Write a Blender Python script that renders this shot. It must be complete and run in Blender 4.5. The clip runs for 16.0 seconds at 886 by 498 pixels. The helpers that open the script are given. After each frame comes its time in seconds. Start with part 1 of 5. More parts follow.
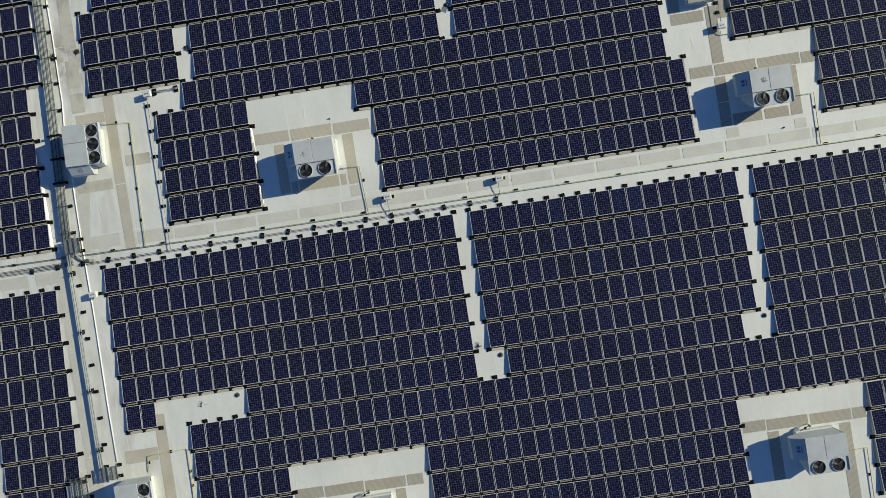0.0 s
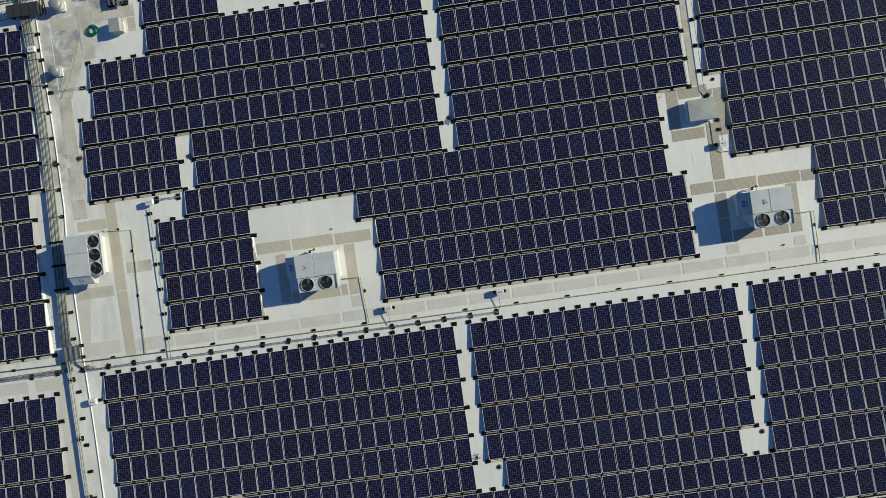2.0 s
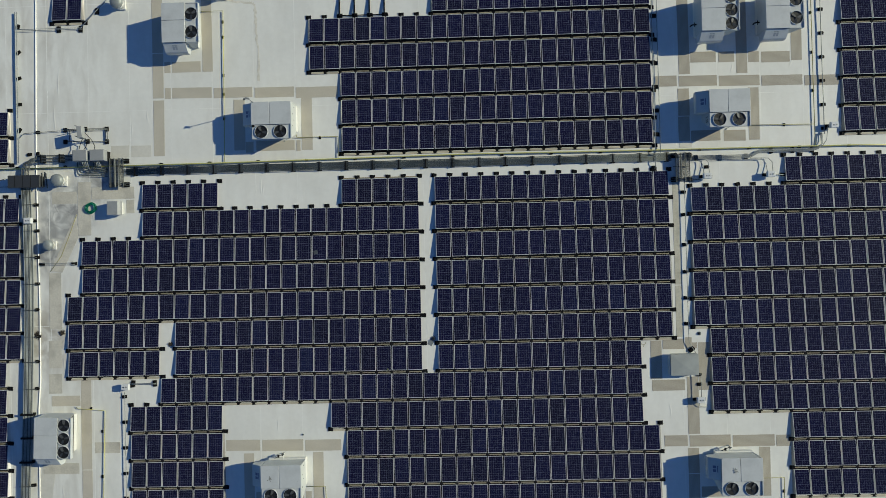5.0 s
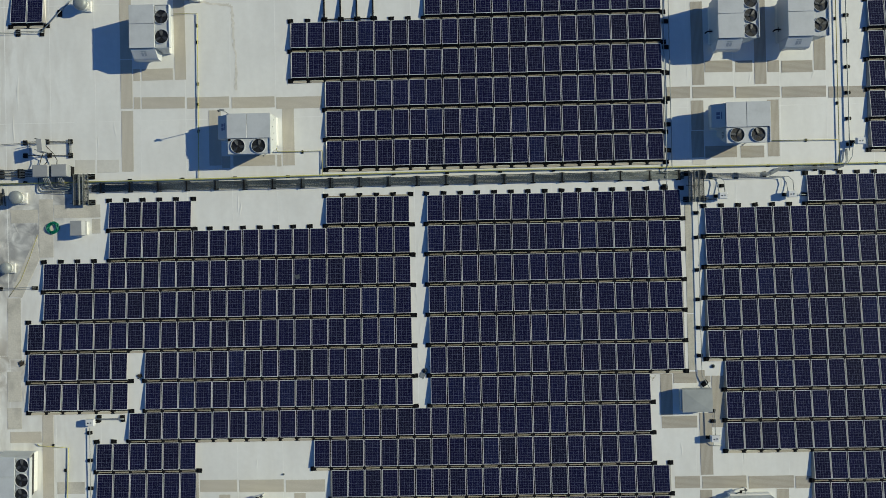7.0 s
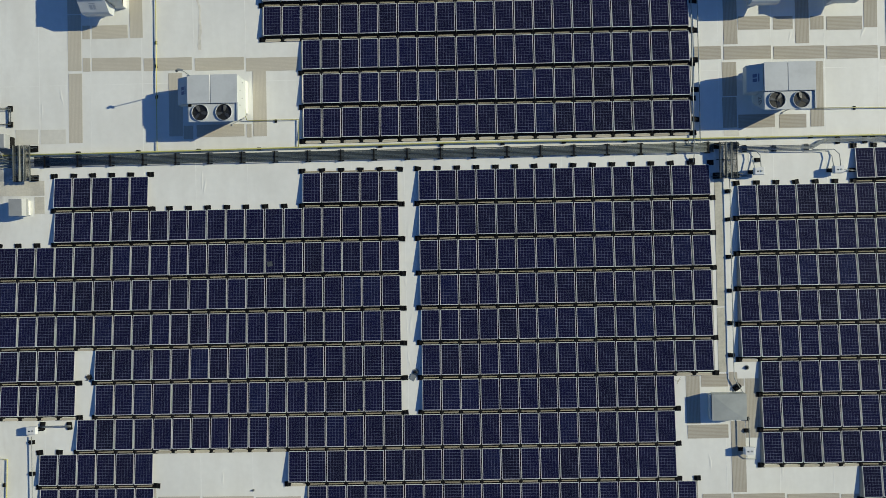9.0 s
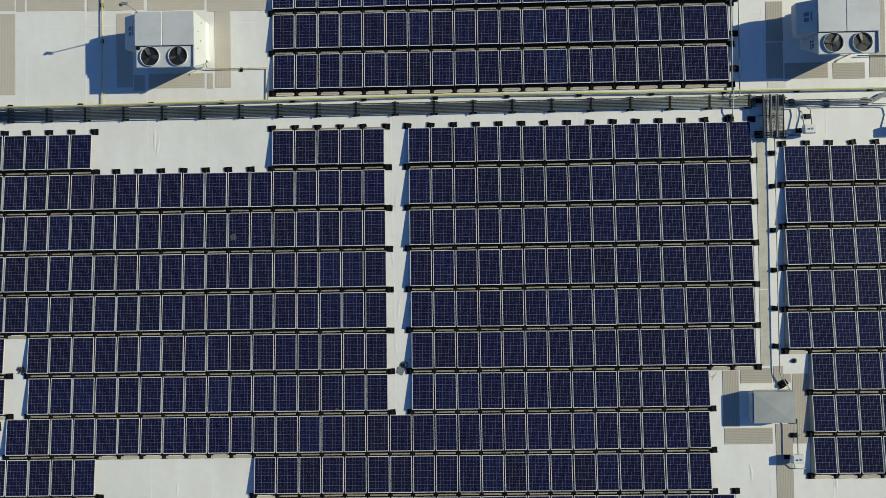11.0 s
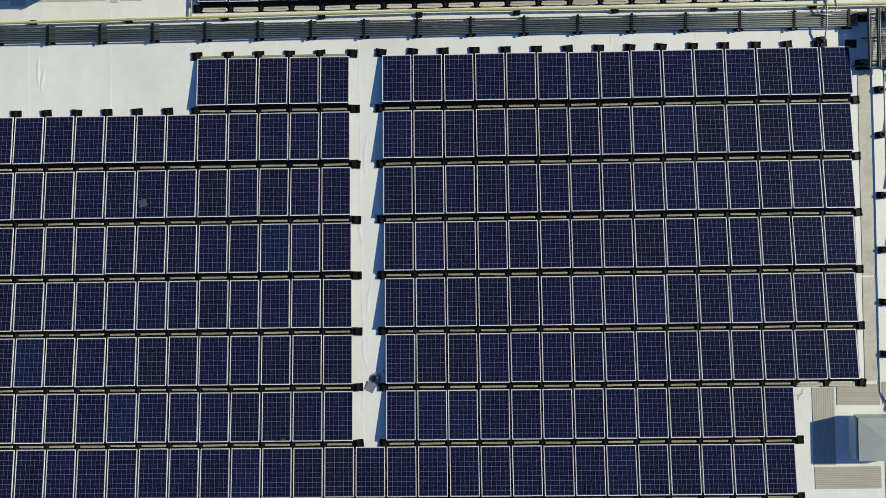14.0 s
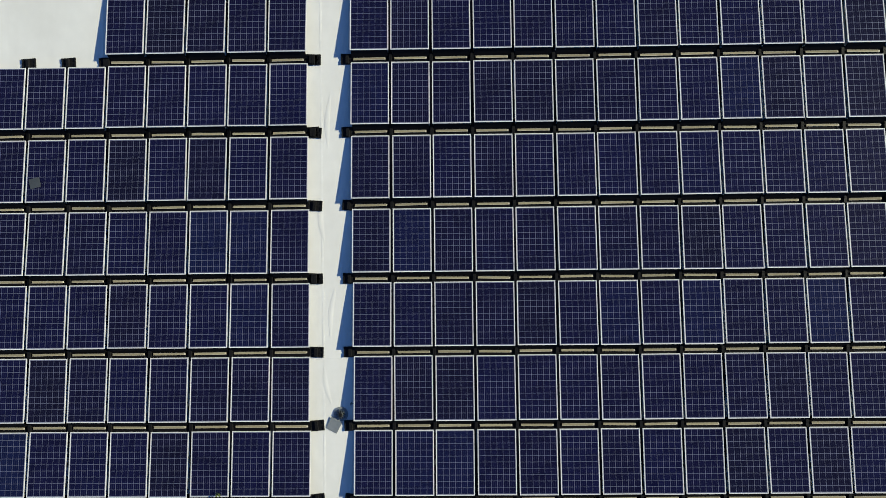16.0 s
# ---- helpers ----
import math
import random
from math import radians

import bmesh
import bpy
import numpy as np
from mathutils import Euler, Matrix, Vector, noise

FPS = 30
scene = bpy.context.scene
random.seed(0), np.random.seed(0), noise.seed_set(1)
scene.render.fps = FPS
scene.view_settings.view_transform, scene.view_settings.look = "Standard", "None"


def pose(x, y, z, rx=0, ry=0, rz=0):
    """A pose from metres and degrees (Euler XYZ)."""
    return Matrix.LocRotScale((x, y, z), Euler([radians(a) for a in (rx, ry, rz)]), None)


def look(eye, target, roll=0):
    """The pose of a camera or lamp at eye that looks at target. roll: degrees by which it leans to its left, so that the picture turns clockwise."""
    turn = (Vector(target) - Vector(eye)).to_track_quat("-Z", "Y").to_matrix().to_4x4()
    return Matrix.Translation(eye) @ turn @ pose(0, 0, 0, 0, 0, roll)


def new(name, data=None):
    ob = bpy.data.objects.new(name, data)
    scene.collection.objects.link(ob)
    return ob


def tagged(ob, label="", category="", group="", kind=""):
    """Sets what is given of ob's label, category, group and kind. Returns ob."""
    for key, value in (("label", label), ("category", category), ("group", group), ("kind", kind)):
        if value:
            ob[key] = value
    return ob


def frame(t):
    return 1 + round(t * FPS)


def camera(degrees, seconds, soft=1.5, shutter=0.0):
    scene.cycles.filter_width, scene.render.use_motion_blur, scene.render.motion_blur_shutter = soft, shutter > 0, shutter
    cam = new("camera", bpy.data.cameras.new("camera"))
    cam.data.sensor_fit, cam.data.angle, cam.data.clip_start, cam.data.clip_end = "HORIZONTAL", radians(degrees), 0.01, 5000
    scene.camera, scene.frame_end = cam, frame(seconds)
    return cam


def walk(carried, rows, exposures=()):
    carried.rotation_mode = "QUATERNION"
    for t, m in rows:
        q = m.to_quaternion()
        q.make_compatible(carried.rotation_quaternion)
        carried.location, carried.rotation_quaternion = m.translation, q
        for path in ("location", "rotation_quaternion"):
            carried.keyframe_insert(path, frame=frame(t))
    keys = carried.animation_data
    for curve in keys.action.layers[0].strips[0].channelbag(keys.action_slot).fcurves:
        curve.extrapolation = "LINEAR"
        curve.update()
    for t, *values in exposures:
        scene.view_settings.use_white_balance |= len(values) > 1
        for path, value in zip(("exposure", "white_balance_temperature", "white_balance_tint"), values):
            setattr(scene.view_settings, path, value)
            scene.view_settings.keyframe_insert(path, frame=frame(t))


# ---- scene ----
cam = camera(72.0, 16.0, 0.55)
ROWS = [
    (0, 0.536, -1.461, 41.542, -0.348, 1.160, -8.903),
    (0.5, 0.574, -0.424, 41.597, -0.250, 1.010, -8.912),
    (1, 0.861, 1.260, 41.609, -0.294, 1.024, -8.887),
    (1.5, 1.093, 3.420, 41.621, -0.263, 0.933, -8.787),
    (2, 1.451, 6.009, 41.621, -0.205, 0.949, -8.236),
    (2.5, 1.828, 8.988, 41.645, -0.044, 0.918, -7.640),
    (3, 2.309, 12.320, 41.658, 0.116, 0.892, -6.577),
    (3.5, 2.989, 15.120, 41.735, 0.579, 1.083, -5.419),
    (4, 3.461, 17.588, 41.773, 0.566, 1.062, -3.870),
    (4.5, 3.782, 19.249, 41.832, 0.651, 1.038, -1.564),
    (7, 4.249, 22.162, 38.407, 0.347, 0.749, -1.224),
    (7.5, 4.225, 22.250, 37.204, 0.284, 0.656, -1.207),
    (8, 4.342, 22.090, 35.975, 0.307, 0.727, -1.173),
    (8.5, 4.451, 21.777, 34.736, 0.306, 0.796, -1.151),
    (9, 4.555, 21.320, 33.459, 0.267, 0.822, -1.115),
    (11.5, 4.809, 19.573, 27.213, 0.644, 0.916, -0.906),
    (12, 4.853, 19.298, 25.960, 0.745, 0.865, -0.928),
    (12.5, 4.974, 19.121, 24.715, 0.685, 0.949, -0.895),
    (13, 4.986, 18.920, 23.397, 0.846, 0.925, -0.814),
    (13.5, 5.026, 18.845, 22.107, 0.935, 0.845, -0.882),
    (14, 5.154, 18.844, 20.832, 0.818, 0.962, -0.789),
    (14.5, 5.132, 18.813, 19.577, 0.652, 0.897, -0.724),
    (15, 5.228, 18.777, 18.269, 0.690, 0.886, -0.696),
    (15.5, 5.342, 18.827, 16.975, 0.636, 0.879, -0.698),
    (16, 5.392, 18.880, 15.859, 0.497, 0.849, -0.648),
]
EXPOSURES = [(0.0, -0.11, 5950, -1), (1.5, -0.11, 5950, -1), (3.0, -0.18, 5930, -1), (4.0, -0.33, 5870, -2), (4.7, -0.32, 5850, -2), (7.0, -0.22, 5850, -2), (9.0, -0.10, 5900, -1), (12.5, 0.06, 5950, 0), (16.0, 0.29, 5950, 0)]
walk(cam, [(t, pose(x, y, z, rx, ry, rz)) for t, x, y, z, rx, ry, rz in ROWS], EXPOSURES)

# ---- daylight: low clear sun ----
SUN_AZ = math.atan2(0.72, 3.05)
SUN_EL = radians(26.5)
world = bpy.data.worlds.new("sky")
scene.world = world
world.use_nodes = True
wn = world.node_tree
sky = wn.nodes.new("ShaderNodeTexSky")
sky.sky_type, sky.sun_disc = "NISHITA", False
sky.dust_density, sky.ozone_density, sky.air_density = 0.2, 6.0, 1.0
sky.sun_elevation, sky.sun_rotation = SUN_EL, math.pi / 2 - SUN_AZ
clear = wn.nodes.new("ShaderNodeHueSaturation")
clear.inputs["Saturation"].default_value, clear.inputs["Hue"].default_value = 1.05, 0.512
wn.links.new(sky.outputs["Color"], clear.inputs["Color"])
wn.links.new(clear.outputs["Color"], wn.nodes["Background"].inputs["Color"])
wn.nodes["Background"].inputs["Strength"].default_value = 0.088
sun = new("sun", bpy.data.lights.new("sun", "SUN"))
sun.data.energy, sun.data.angle, sun.data.color = 5.6, radians(0.53), (0.975, 0.83, 0.60)
sun.matrix_world = look((math.cos(SUN_AZ) * math.cos(SUN_EL) * 60, math.sin(SUN_AZ) * math.cos(SUN_EL) * 60, math.sin(SUN_EL) * 60), (0, 0, 0))


# ---- materials ----
def material(name, base, rough=0.6, metal=0.0, grain=0.06, scale=8.0, stain=0.1, stain_scale=0.35, bump=0.0, bump_scale=30.0, coat=0.0, stain_tint=None, rand=0.0, spec=0.5):
    """Base colour with fine grain, broad stains, and fine relief, in world-size object coordinates."""
    m = bpy.data.materials.new(name)
    m.use_nodes = True
    n, l = m.node_tree.nodes, m.node_tree.links
    b = n["Principled BSDF"]
    geo = n.new("ShaderNodeNewGeometry")
    fine = n.new("ShaderNodeTexNoise")
    fine.inputs["Scale"].default_value, fine.inputs["Detail"].default_value = scale, 4
    broad = n.new("ShaderNodeTexNoise")
    broad.inputs["Scale"].default_value, broad.inputs["Detail"].default_value = stain_scale, 6
    l.new(geo.outputs["Position"], fine.inputs["Vector"])
    l.new(geo.outputs["Position"], broad.inputs["Vector"])
    c1 = n.new("ShaderNodeMix")
    c1.data_type = "RGBA"
    tint = stain_tint or tuple(c * (1 - stain) for c in base)
    c1.inputs[6].default_value, c1.inputs[7].default_value = (*base, 1), (*tint, 1)
    r1 = n.new("ShaderNodeMapRange")
    r1.inputs[1].default_value, r1.inputs[2].default_value = 0.45, 0.75
    l.new(broad.outputs["Fac"], r1.inputs[0])
    l.new(r1.outputs[0], c1.inputs[0])
    c2 = n.new("ShaderNodeHueSaturation")
    r2 = n.new("ShaderNodeMapRange")
    r2.inputs[1].default_value, r2.inputs[2].default_value = 0.25, 0.75
    r2.inputs[3].default_value, r2.inputs[4].default_value = 1 - grain, 1 + grain
    l.new(fine.outputs["Fac"], r2.inputs[0])
    value = r2.outputs[0]
    if rand:
        info = n.new("ShaderNodeObjectInfo")
        r3 = n.new("ShaderNodeMapRange")
        r3.inputs[3].default_value, r3.inputs[4].default_value = 1 - rand, 1 + rand
        mul = n.new("ShaderNodeMath")
        mul.operation = "MULTIPLY"
        l.new(info.outputs["Random"], r3.inputs[0])
        l.new(value, mul.inputs[0])
        l.new(r3.outputs[0], mul.inputs[1])
        value = mul.outputs[0]
    l.new(c1.outputs[2], c2.inputs["Color"])
    l.new(value, c2.inputs["Value"])
    l.new(c2.outputs["Color"], b.inputs["Base Color"])
    b.inputs["Roughness"].default_value, b.inputs["Metallic"].default_value = rough, metal
    b.inputs["Specular IOR Level"].default_value = spec
    b.inputs["Coat Weight"].default_value, b.inputs["Coat Roughness"].default_value = coat, 0.08
    if bump:
        bn = n.new("ShaderNodeTexNoise")
        bn.inputs["Scale"].default_value, bn.inputs["Detail"].default_value = bump_scale, 5
        l.new(geo.outputs["Position"], bn.inputs["Vector"])
        bp = n.new("ShaderNodeBump")
        bp.inputs["Strength"].default_value, bp.inputs["Distance"].default_value = bump, 0.02
        l.new(bn.outputs["Fac"], bp.inputs["Height"])
        l.new(bp.outputs["Normal"], b.inputs["Normal"])
    return m


def cell_material():
    """Blue silicon under glass: tint per panel and per cell, a teal end painted as sky reflection, with thin silver
    busbars.
    """
    m = bpy.data.materials.new("solar_cell")
    m.use_nodes = True
    n, l = m.node_tree.nodes, m.node_tree.links
    b = n["Principled BSDF"]
    info, geo = n.new("ShaderNodeObjectInfo"), n.new("ShaderNodeNewGeometry")
    ramp = n.new("ShaderNodeValToRGB")
    ramp.color_ramp.elements[0].color = (0.0068, 0.0071, 0.0210, 1)
    # Teal ramp end: sky reflection put into the base colour of a few panels.
    ramp.color_ramp.elements[1].color = (0.0072, 0.0105, 0.0420, 1)
    for at, colour in ((0.15, (0.0063, 0.0066, 0.0250, 1)), (0.5, (0.0062, 0.0066, 0.0285, 1)), (0.92, (0.0062, 0.0071, 0.0330, 1))):
        ramp.color_ramp.elements.new(at).color = colour
    l.new(info.outputs["Random"], ramp.inputs[0])
    hue = n.new("ShaderNodeHueSaturation")
    vary = n.new("ShaderNodeMapRange")
    vary.inputs[3].default_value, vary.inputs[4].default_value = 0.84, 1.18
    place, snap, dice = n.new("ShaderNodeTexCoord"), n.new("ShaderNodeVectorMath"), n.new("ShaderNodeTexWhiteNoise")
    snap.operation = "SNAP"
    snap.inputs[1].default_value = (0.153, 0.1565, 1.0)
    dice.noise_dimensions = "4D"
    l.new(place.outputs["Object"], snap.inputs[0])
    l.new(snap.outputs[0], dice.inputs["Vector"])
    l.new(info.outputs["Random"], dice.inputs["W"])
    l.new(dice.outputs["Value"], vary.inputs[0])
    l.new(ramp.outputs[0], hue.inputs["Color"])
    l.new(vary.outputs[0], hue.inputs["Value"])
    coords, split = n.new("ShaderNodeTexCoord"), n.new("ShaderNodeSeparateXYZ")
    l.new(coords.outputs["Object"], split.inputs[0])
    saw = n.new("ShaderNodeMath")
    saw.operation = "PINGPONG"
    saw.inputs[1].default_value = 0.026
    l.new(split.outputs[0], saw.inputs[0])
    thin = n.new("ShaderNodeMath")
    thin.operation, thin.inputs[1].default_value = "LESS_THAN", 0.0014
    l.new(saw.outputs[0], thin.inputs[0])
    mix = n.new("ShaderNodeMix")
    mix.data_type = "RGBA"
    mix.inputs[7].default_value = (0.045, 0.050, 0.095, 1)
    l.new(thin.outputs[0], mix.inputs[0])
    l.new(hue.outputs[0], mix.inputs[6])
    l.new(mix.outputs[2], b.inputs["Base Color"])
    b.inputs["Roughness"].default_value = 0.45
    b.inputs["Specular IOR Level"].default_value = 0.022
    b.inputs["Specular Tint"].default_value = (0.30, 0.34, 1.0, 1)
    b.inputs["Coat Weight"].default_value, b.inputs["Coat Roughness"].default_value = 0.12, 0.02
    b.inputs["Coat IOR"].default_value = 1.3
    return m


MEMBRANE = material("white_membrane", (0.76, 0.76, 0.71), 0.6, grain=0.03, scale=3.0, stain=0.10, stain_scale=0.22, bump=0.15, bump_scale=2.5)


def weather(m, west, colour):
    """Grey dirt in streaks and blotches, thicker west of a line where water ponds along the joint."""
    n, l = m.node_tree.nodes, m.node_tree.links
    b = n["Principled BSDF"]
    geo, split, streak = n.new("ShaderNodeNewGeometry"), n.new("ShaderNodeSeparateXYZ"), n.new("ShaderNodeTexNoise")
    l.new(geo.outputs["Position"], split.inputs[0])
    squash = n.new("ShaderNodeVectorMath")
    squash.operation, squash.inputs[1].default_value = "MULTIPLY", (1.6, 0.45, 1.0)
    l.new(geo.outputs["Position"], squash.inputs[0])
    l.new(squash.outputs[0], streak.inputs["Vector"])
    streak.inputs["Scale"].default_value, streak.inputs["Detail"].default_value, streak.inputs["Distortion"].default_value = 0.9, 8, 0.4
    edge = n.new("ShaderNodeMapRange")
    edge.inputs[1].default_value, edge.inputs[2].default_value, edge.inputs[3].default_value, edge.inputs[4].default_value = west - 2.5, west + 2.5, 1.0, 0.25
    l.new(split.outputs[0], edge.inputs[0])
    cut = n.new("ShaderNodeMapRange")
    cut.inputs[1].default_value, cut.inputs[2].default_value = 0.40, 0.70
    l.new(streak.outputs["Fac"], cut.inputs[0])
    mul = n.new("ShaderNodeMath")
    mul.operation = "MULTIPLY"
    l.new(edge.outputs[0], mul.inputs[0])
    l.new(cut.outputs[0], mul.inputs[1])
    mix = n.new("ShaderNodeMix")
    mix.data_type = "RGBA"
    old = b.inputs["Base Color"].links[0].from_socket
    l.new(mul.outputs[0], mix.inputs[0])
    l.new(old, mix.inputs[6])
    mix.inputs[7].default_value = (*colour, 1)
    l.new(mix.outputs[2], b.inputs["Base Color"])


weather(MEMBRANE, -21.0, (0.60, 0.585, 0.53))


def ponding(m, x, y, reach, colour):
    """A blotchy grey water stain round a low spot of the roof."""
    n, l = m.node_tree.nodes, m.node_tree.links
    b = n["Principled BSDF"]
    geo, gap, cloud = n.new("ShaderNodeNewGeometry"), n.new("ShaderNodeVectorMath"), n.new("ShaderNodeTexNoise")
    gap.operation, gap.inputs[1].default_value = "DISTANCE", (x, y, 0.0)
    l.new(geo.outputs["Position"], gap.inputs[0])
    l.new(geo.outputs["Position"], cloud.inputs["Vector"])
    cloud.inputs["Scale"].default_value, cloud.inputs["Detail"].default_value, cloud.inputs["Distortion"].default_value = 1.1, 7, 0.8
    near, cut, mul, mix = n.new("ShaderNodeMapRange"), n.new("ShaderNodeMapRange"), n.new("ShaderNodeMath"), n.new("ShaderNodeMix")
    near.inputs[1].default_value, near.inputs[2].default_value, near.inputs[3].default_value, near.inputs[4].default_value = reach * 0.35, reach, 1.0, 0.0
    cut.inputs[1].default_value, cut.inputs[2].default_value = 0.34, 0.60
    l.new(gap.outputs["Value"], near.inputs[0])
    l.new(cloud.outputs["Fac"], cut.inputs[0])
    mul.operation, mix.data_type = "MULTIPLY", "RGBA"
    l.new(near.outputs[0], mul.inputs[0])
    l.new(cut.outputs[0], mul.inputs[1])
    l.new(mul.outputs[0], mix.inputs[0])
    l.new(b.inputs["Base Color"].links[0].from_socket, mix.inputs[6])
    mix.inputs[7].default_value = (*colour, 1)
    l.new(mix.outputs[2], b.inputs["Base Color"])


for x, y, reach in ((-22.7, 24.0, 2.6), (-20.7, 26.2, 2.0), (-24.1, 21.6, 2.2)):
    ponding(MEMBRANE, x, y, reach, (0.29, 0.29, 0.28))
ponding(MEMBRANE, -24.1, 15.4, 2.8, (0.43, 0.40, 0.34))
SEAM = material("welded_seam", (0.79, 0.79, 0.74), 0.55, grain=0.04, scale=6, stain=0.12)
PAD = material("walkway_pad", (0.535, 0.497, 0.412), 0.8, grain=0.10, scale=14, stain=0.15, stain_scale=0.8, bump=0.3, bump_scale=40)


def ribbed(name, base, groove, period=0.075):
    """Ribbed walkway rubber: grooves run along the local x axis."""
    m = material(name, base, 0.8, grain=0.08, scale=14, stain=0.14, stain_scale=0.7)
    n, l = m.node_tree.nodes, m.node_tree.links
    b = n["Principled BSDF"]
    coords, split = n.new("ShaderNodeTexCoord"), n.new("ShaderNodeSeparateXYZ")
    l.new(coords.outputs["Object"], split.inputs[0])
    saw = n.new("ShaderNodeMath")
    saw.operation, saw.inputs[1].default_value = "PINGPONG", period / 2
    l.new(split.outputs[1], saw.inputs[0])
    step = n.new("ShaderNodeMath")
    step.operation, step.inputs[1].default_value = "LESS_THAN", period * 0.16
    l.new(saw.outputs[0], step.inputs[0])
    mix = n.new("ShaderNodeMix")
    mix.data_type = "RGBA"
    mix.inputs[7].default_value = (*groove, 1)
    old = b.inputs["Base Color"].links[0].from_socket
    l.new(step.outputs[0], mix.inputs[0])
    l.new(old, mix.inputs[6])
    l.new(mix.outputs[2], b.inputs["Base Color"])
    bp = n.new("ShaderNodeBump")
    bp.inputs["Strength"].default_value, bp.inputs["Distance"].default_value = 0.5, 0.006
    l.new(saw.outputs[0], bp.inputs["Height"])
    l.new(bp.outputs["Normal"], b.inputs["Normal"])
    return m


RIBBED = ribbed("ribbed_walkway_pad", (0.43, 0.40, 0.33), (0.33, 0.30, 0.245))
DUSTY = ribbed("dusty_ribbed_walkway_pad", (0.52, 0.485, 0.40), (0.46, 0.425, 0.345))
FADED = material("faded_walkway_pad", (0.565, 0.54, 0.46), 0.8, grain=0.10, scale=10, stain=0.3, stain_scale=0.9, bump=0.3, bump_scale=30)
GREY_PATCH = material("grey_membrane_patch", (0.63, 0.615, 0.545), 0.6, grain=0.05, scale=6, stain=0.15, stain_scale=0.5)
STRIP = material("tan_coated_strip", (0.50, 0.48, 0.39), 0.7, grain=0.10, scale=9, stain=0.25, stain_scale=1.1)
CELL = cell_material()
BACKSHEET = material("white_backsheet", (0.140, 0.150, 0.225), 0.5, spec=0.1)
FRAME = material("anodised_frame", (0.66, 0.66, 0.65), 0.45, grain=0.02, scale=30, rand=0.06)
BLACK = material("black_plastic", (0.010, 0.010, 0.010), 0.5, grain=0.6, scale=40, bump=0.3, bump_scale=60, spec=0.1)
# Deflector metal; also the near-black that paints shade into the row gaps.
METAL_AND_GAP_SHADE = material("dark_deflector_and_gap_shade", (0.007, 0.007, 0.008), 0.6, grain=0.1, scale=20, spec=0.05)
CREAM = material("galvanised_lip", (0.32, 0.284, 0.18), 0.75, spec=0.15, grain=0.06, scale=15, rand=0.15)
# Lighter copy of the lip colour, with sunlight and edge highlights painted in.
LIT_LIP = material("sunlit_sheet_lip", (0.52, 0.475, 0.37), 0.6, spec=0.2, grain=0.08, scale=12, rand=0.15)
DUCT_SHEET = material("duct_sheet", (0.36, 0.38, 0.36), 0.45, metal=0.1, grain=0.04, scale=7, stain=0.16, stain_scale=1.1)
SHIELD = material("side_shield_metal", (0.27, 0.26, 0.24), 0.35, metal=0.4, grain=0.05, scale=10)
# Near-white copy of the shield metal: direct sun on east ends painted in.
SUNLIT_SHIELD = material("sunlit_shield_sheet", (0.72, 0.70, 0.66), 0.4, metal=0.1, grain=0.06, scale=10)
CABINET = material("cabinet_paint", (0.50, 0.52, 0.51), 0.45, grain=0.03, scale=10, stain=0.10, stain_scale=0.9)
CABINET_TOP = material("cabinet_top_paint", (0.52, 0.54, 0.54), 0.42, grain=0.03, scale=8, stain=0.13, stain_scale=1.3)
CURB = material("roof_curb", (0.66, 0.66, 0.62), 0.55, grain=0.04, stain=0.1)
FAN_DARK = material("fan_interior", (0.012, 0.013, 0.014), 0.6)
BLADE = material("fan_blade", (0.075, 0.08, 0.085), 0.6, metal=0.1)
GRILLE = material("fan_grille_wire", (0.018, 0.018, 0.02), 0.5, metal=0.2)
GALV = material("galvanised_steel", (0.29, 0.31, 0.30), 0.55, metal=0.35, grain=0.08, scale=12, stain=0.2, stain_scale=2)
DARK_STEEL = material("weathered_steel", (0.10, 0.11, 0.11), 0.5, metal=0.4, grain=0.1, scale=12, stain=0.25, stain_scale=1.2)
TRAY_COVER = material("dark_tray_cover", (0.045, 0.048, 0.052), 0.55, metal=0.2, grain=0.1, scale=10, stain=0.25)
AGED = material("aged_conduit", (0.088, 0.104, 0.108), 0.6, metal=0.2, grain=0.12, scale=9, stain=0.35, stain_scale=0.5)
YELLOW = material("yellow_gas_pipe", (0.50, 0.475, 0.15), 0.5, grain=0.08, scale=10, stain=0.25, stain_scale=0.8, stain_tint=(0.45, 0.43, 0.22))
DULL_YELLOW = material("dull_yellow_pipe", (0.34, 0.32, 0.12), 0.5, grain=0.1, scale=10, stain=0.3, stain_scale=0.8)
ENCLOSURE = material("grey_enclosure", (0.30, 0.31, 0.31), 0.45, grain=0.04, stain=0.12, stain_scale=1.5)
WHITE_BOX = material("white_enclosure", (0.66, 0.67, 0.66), 0.4, grain=0.03)
HOSE = material("green_hose", (0.01, 0.16, 0.09), 0.4)
CONCRETE = material("ground_asphalt", (0.06, 0.06, 0.06), 0.9, grain=0.15, scale=2)
WALLPAINT = material("wall_render", (0.5, 0.48, 0.44), 0.8)
RUST = material("dirt_debris", (0.045, 0.036, 0.026), 0.9, grain=0.3, scale=30)
PLATE = material("maker_plate_blue", (0.13, 0.15, 0.24), 0.5)
PLATE_PALE = material("maker_plate_grey", (0.30, 0.33, 0.36), 0.5)
MARK = material("dark_marking", (0.03, 0.04, 0.06), 0.6)


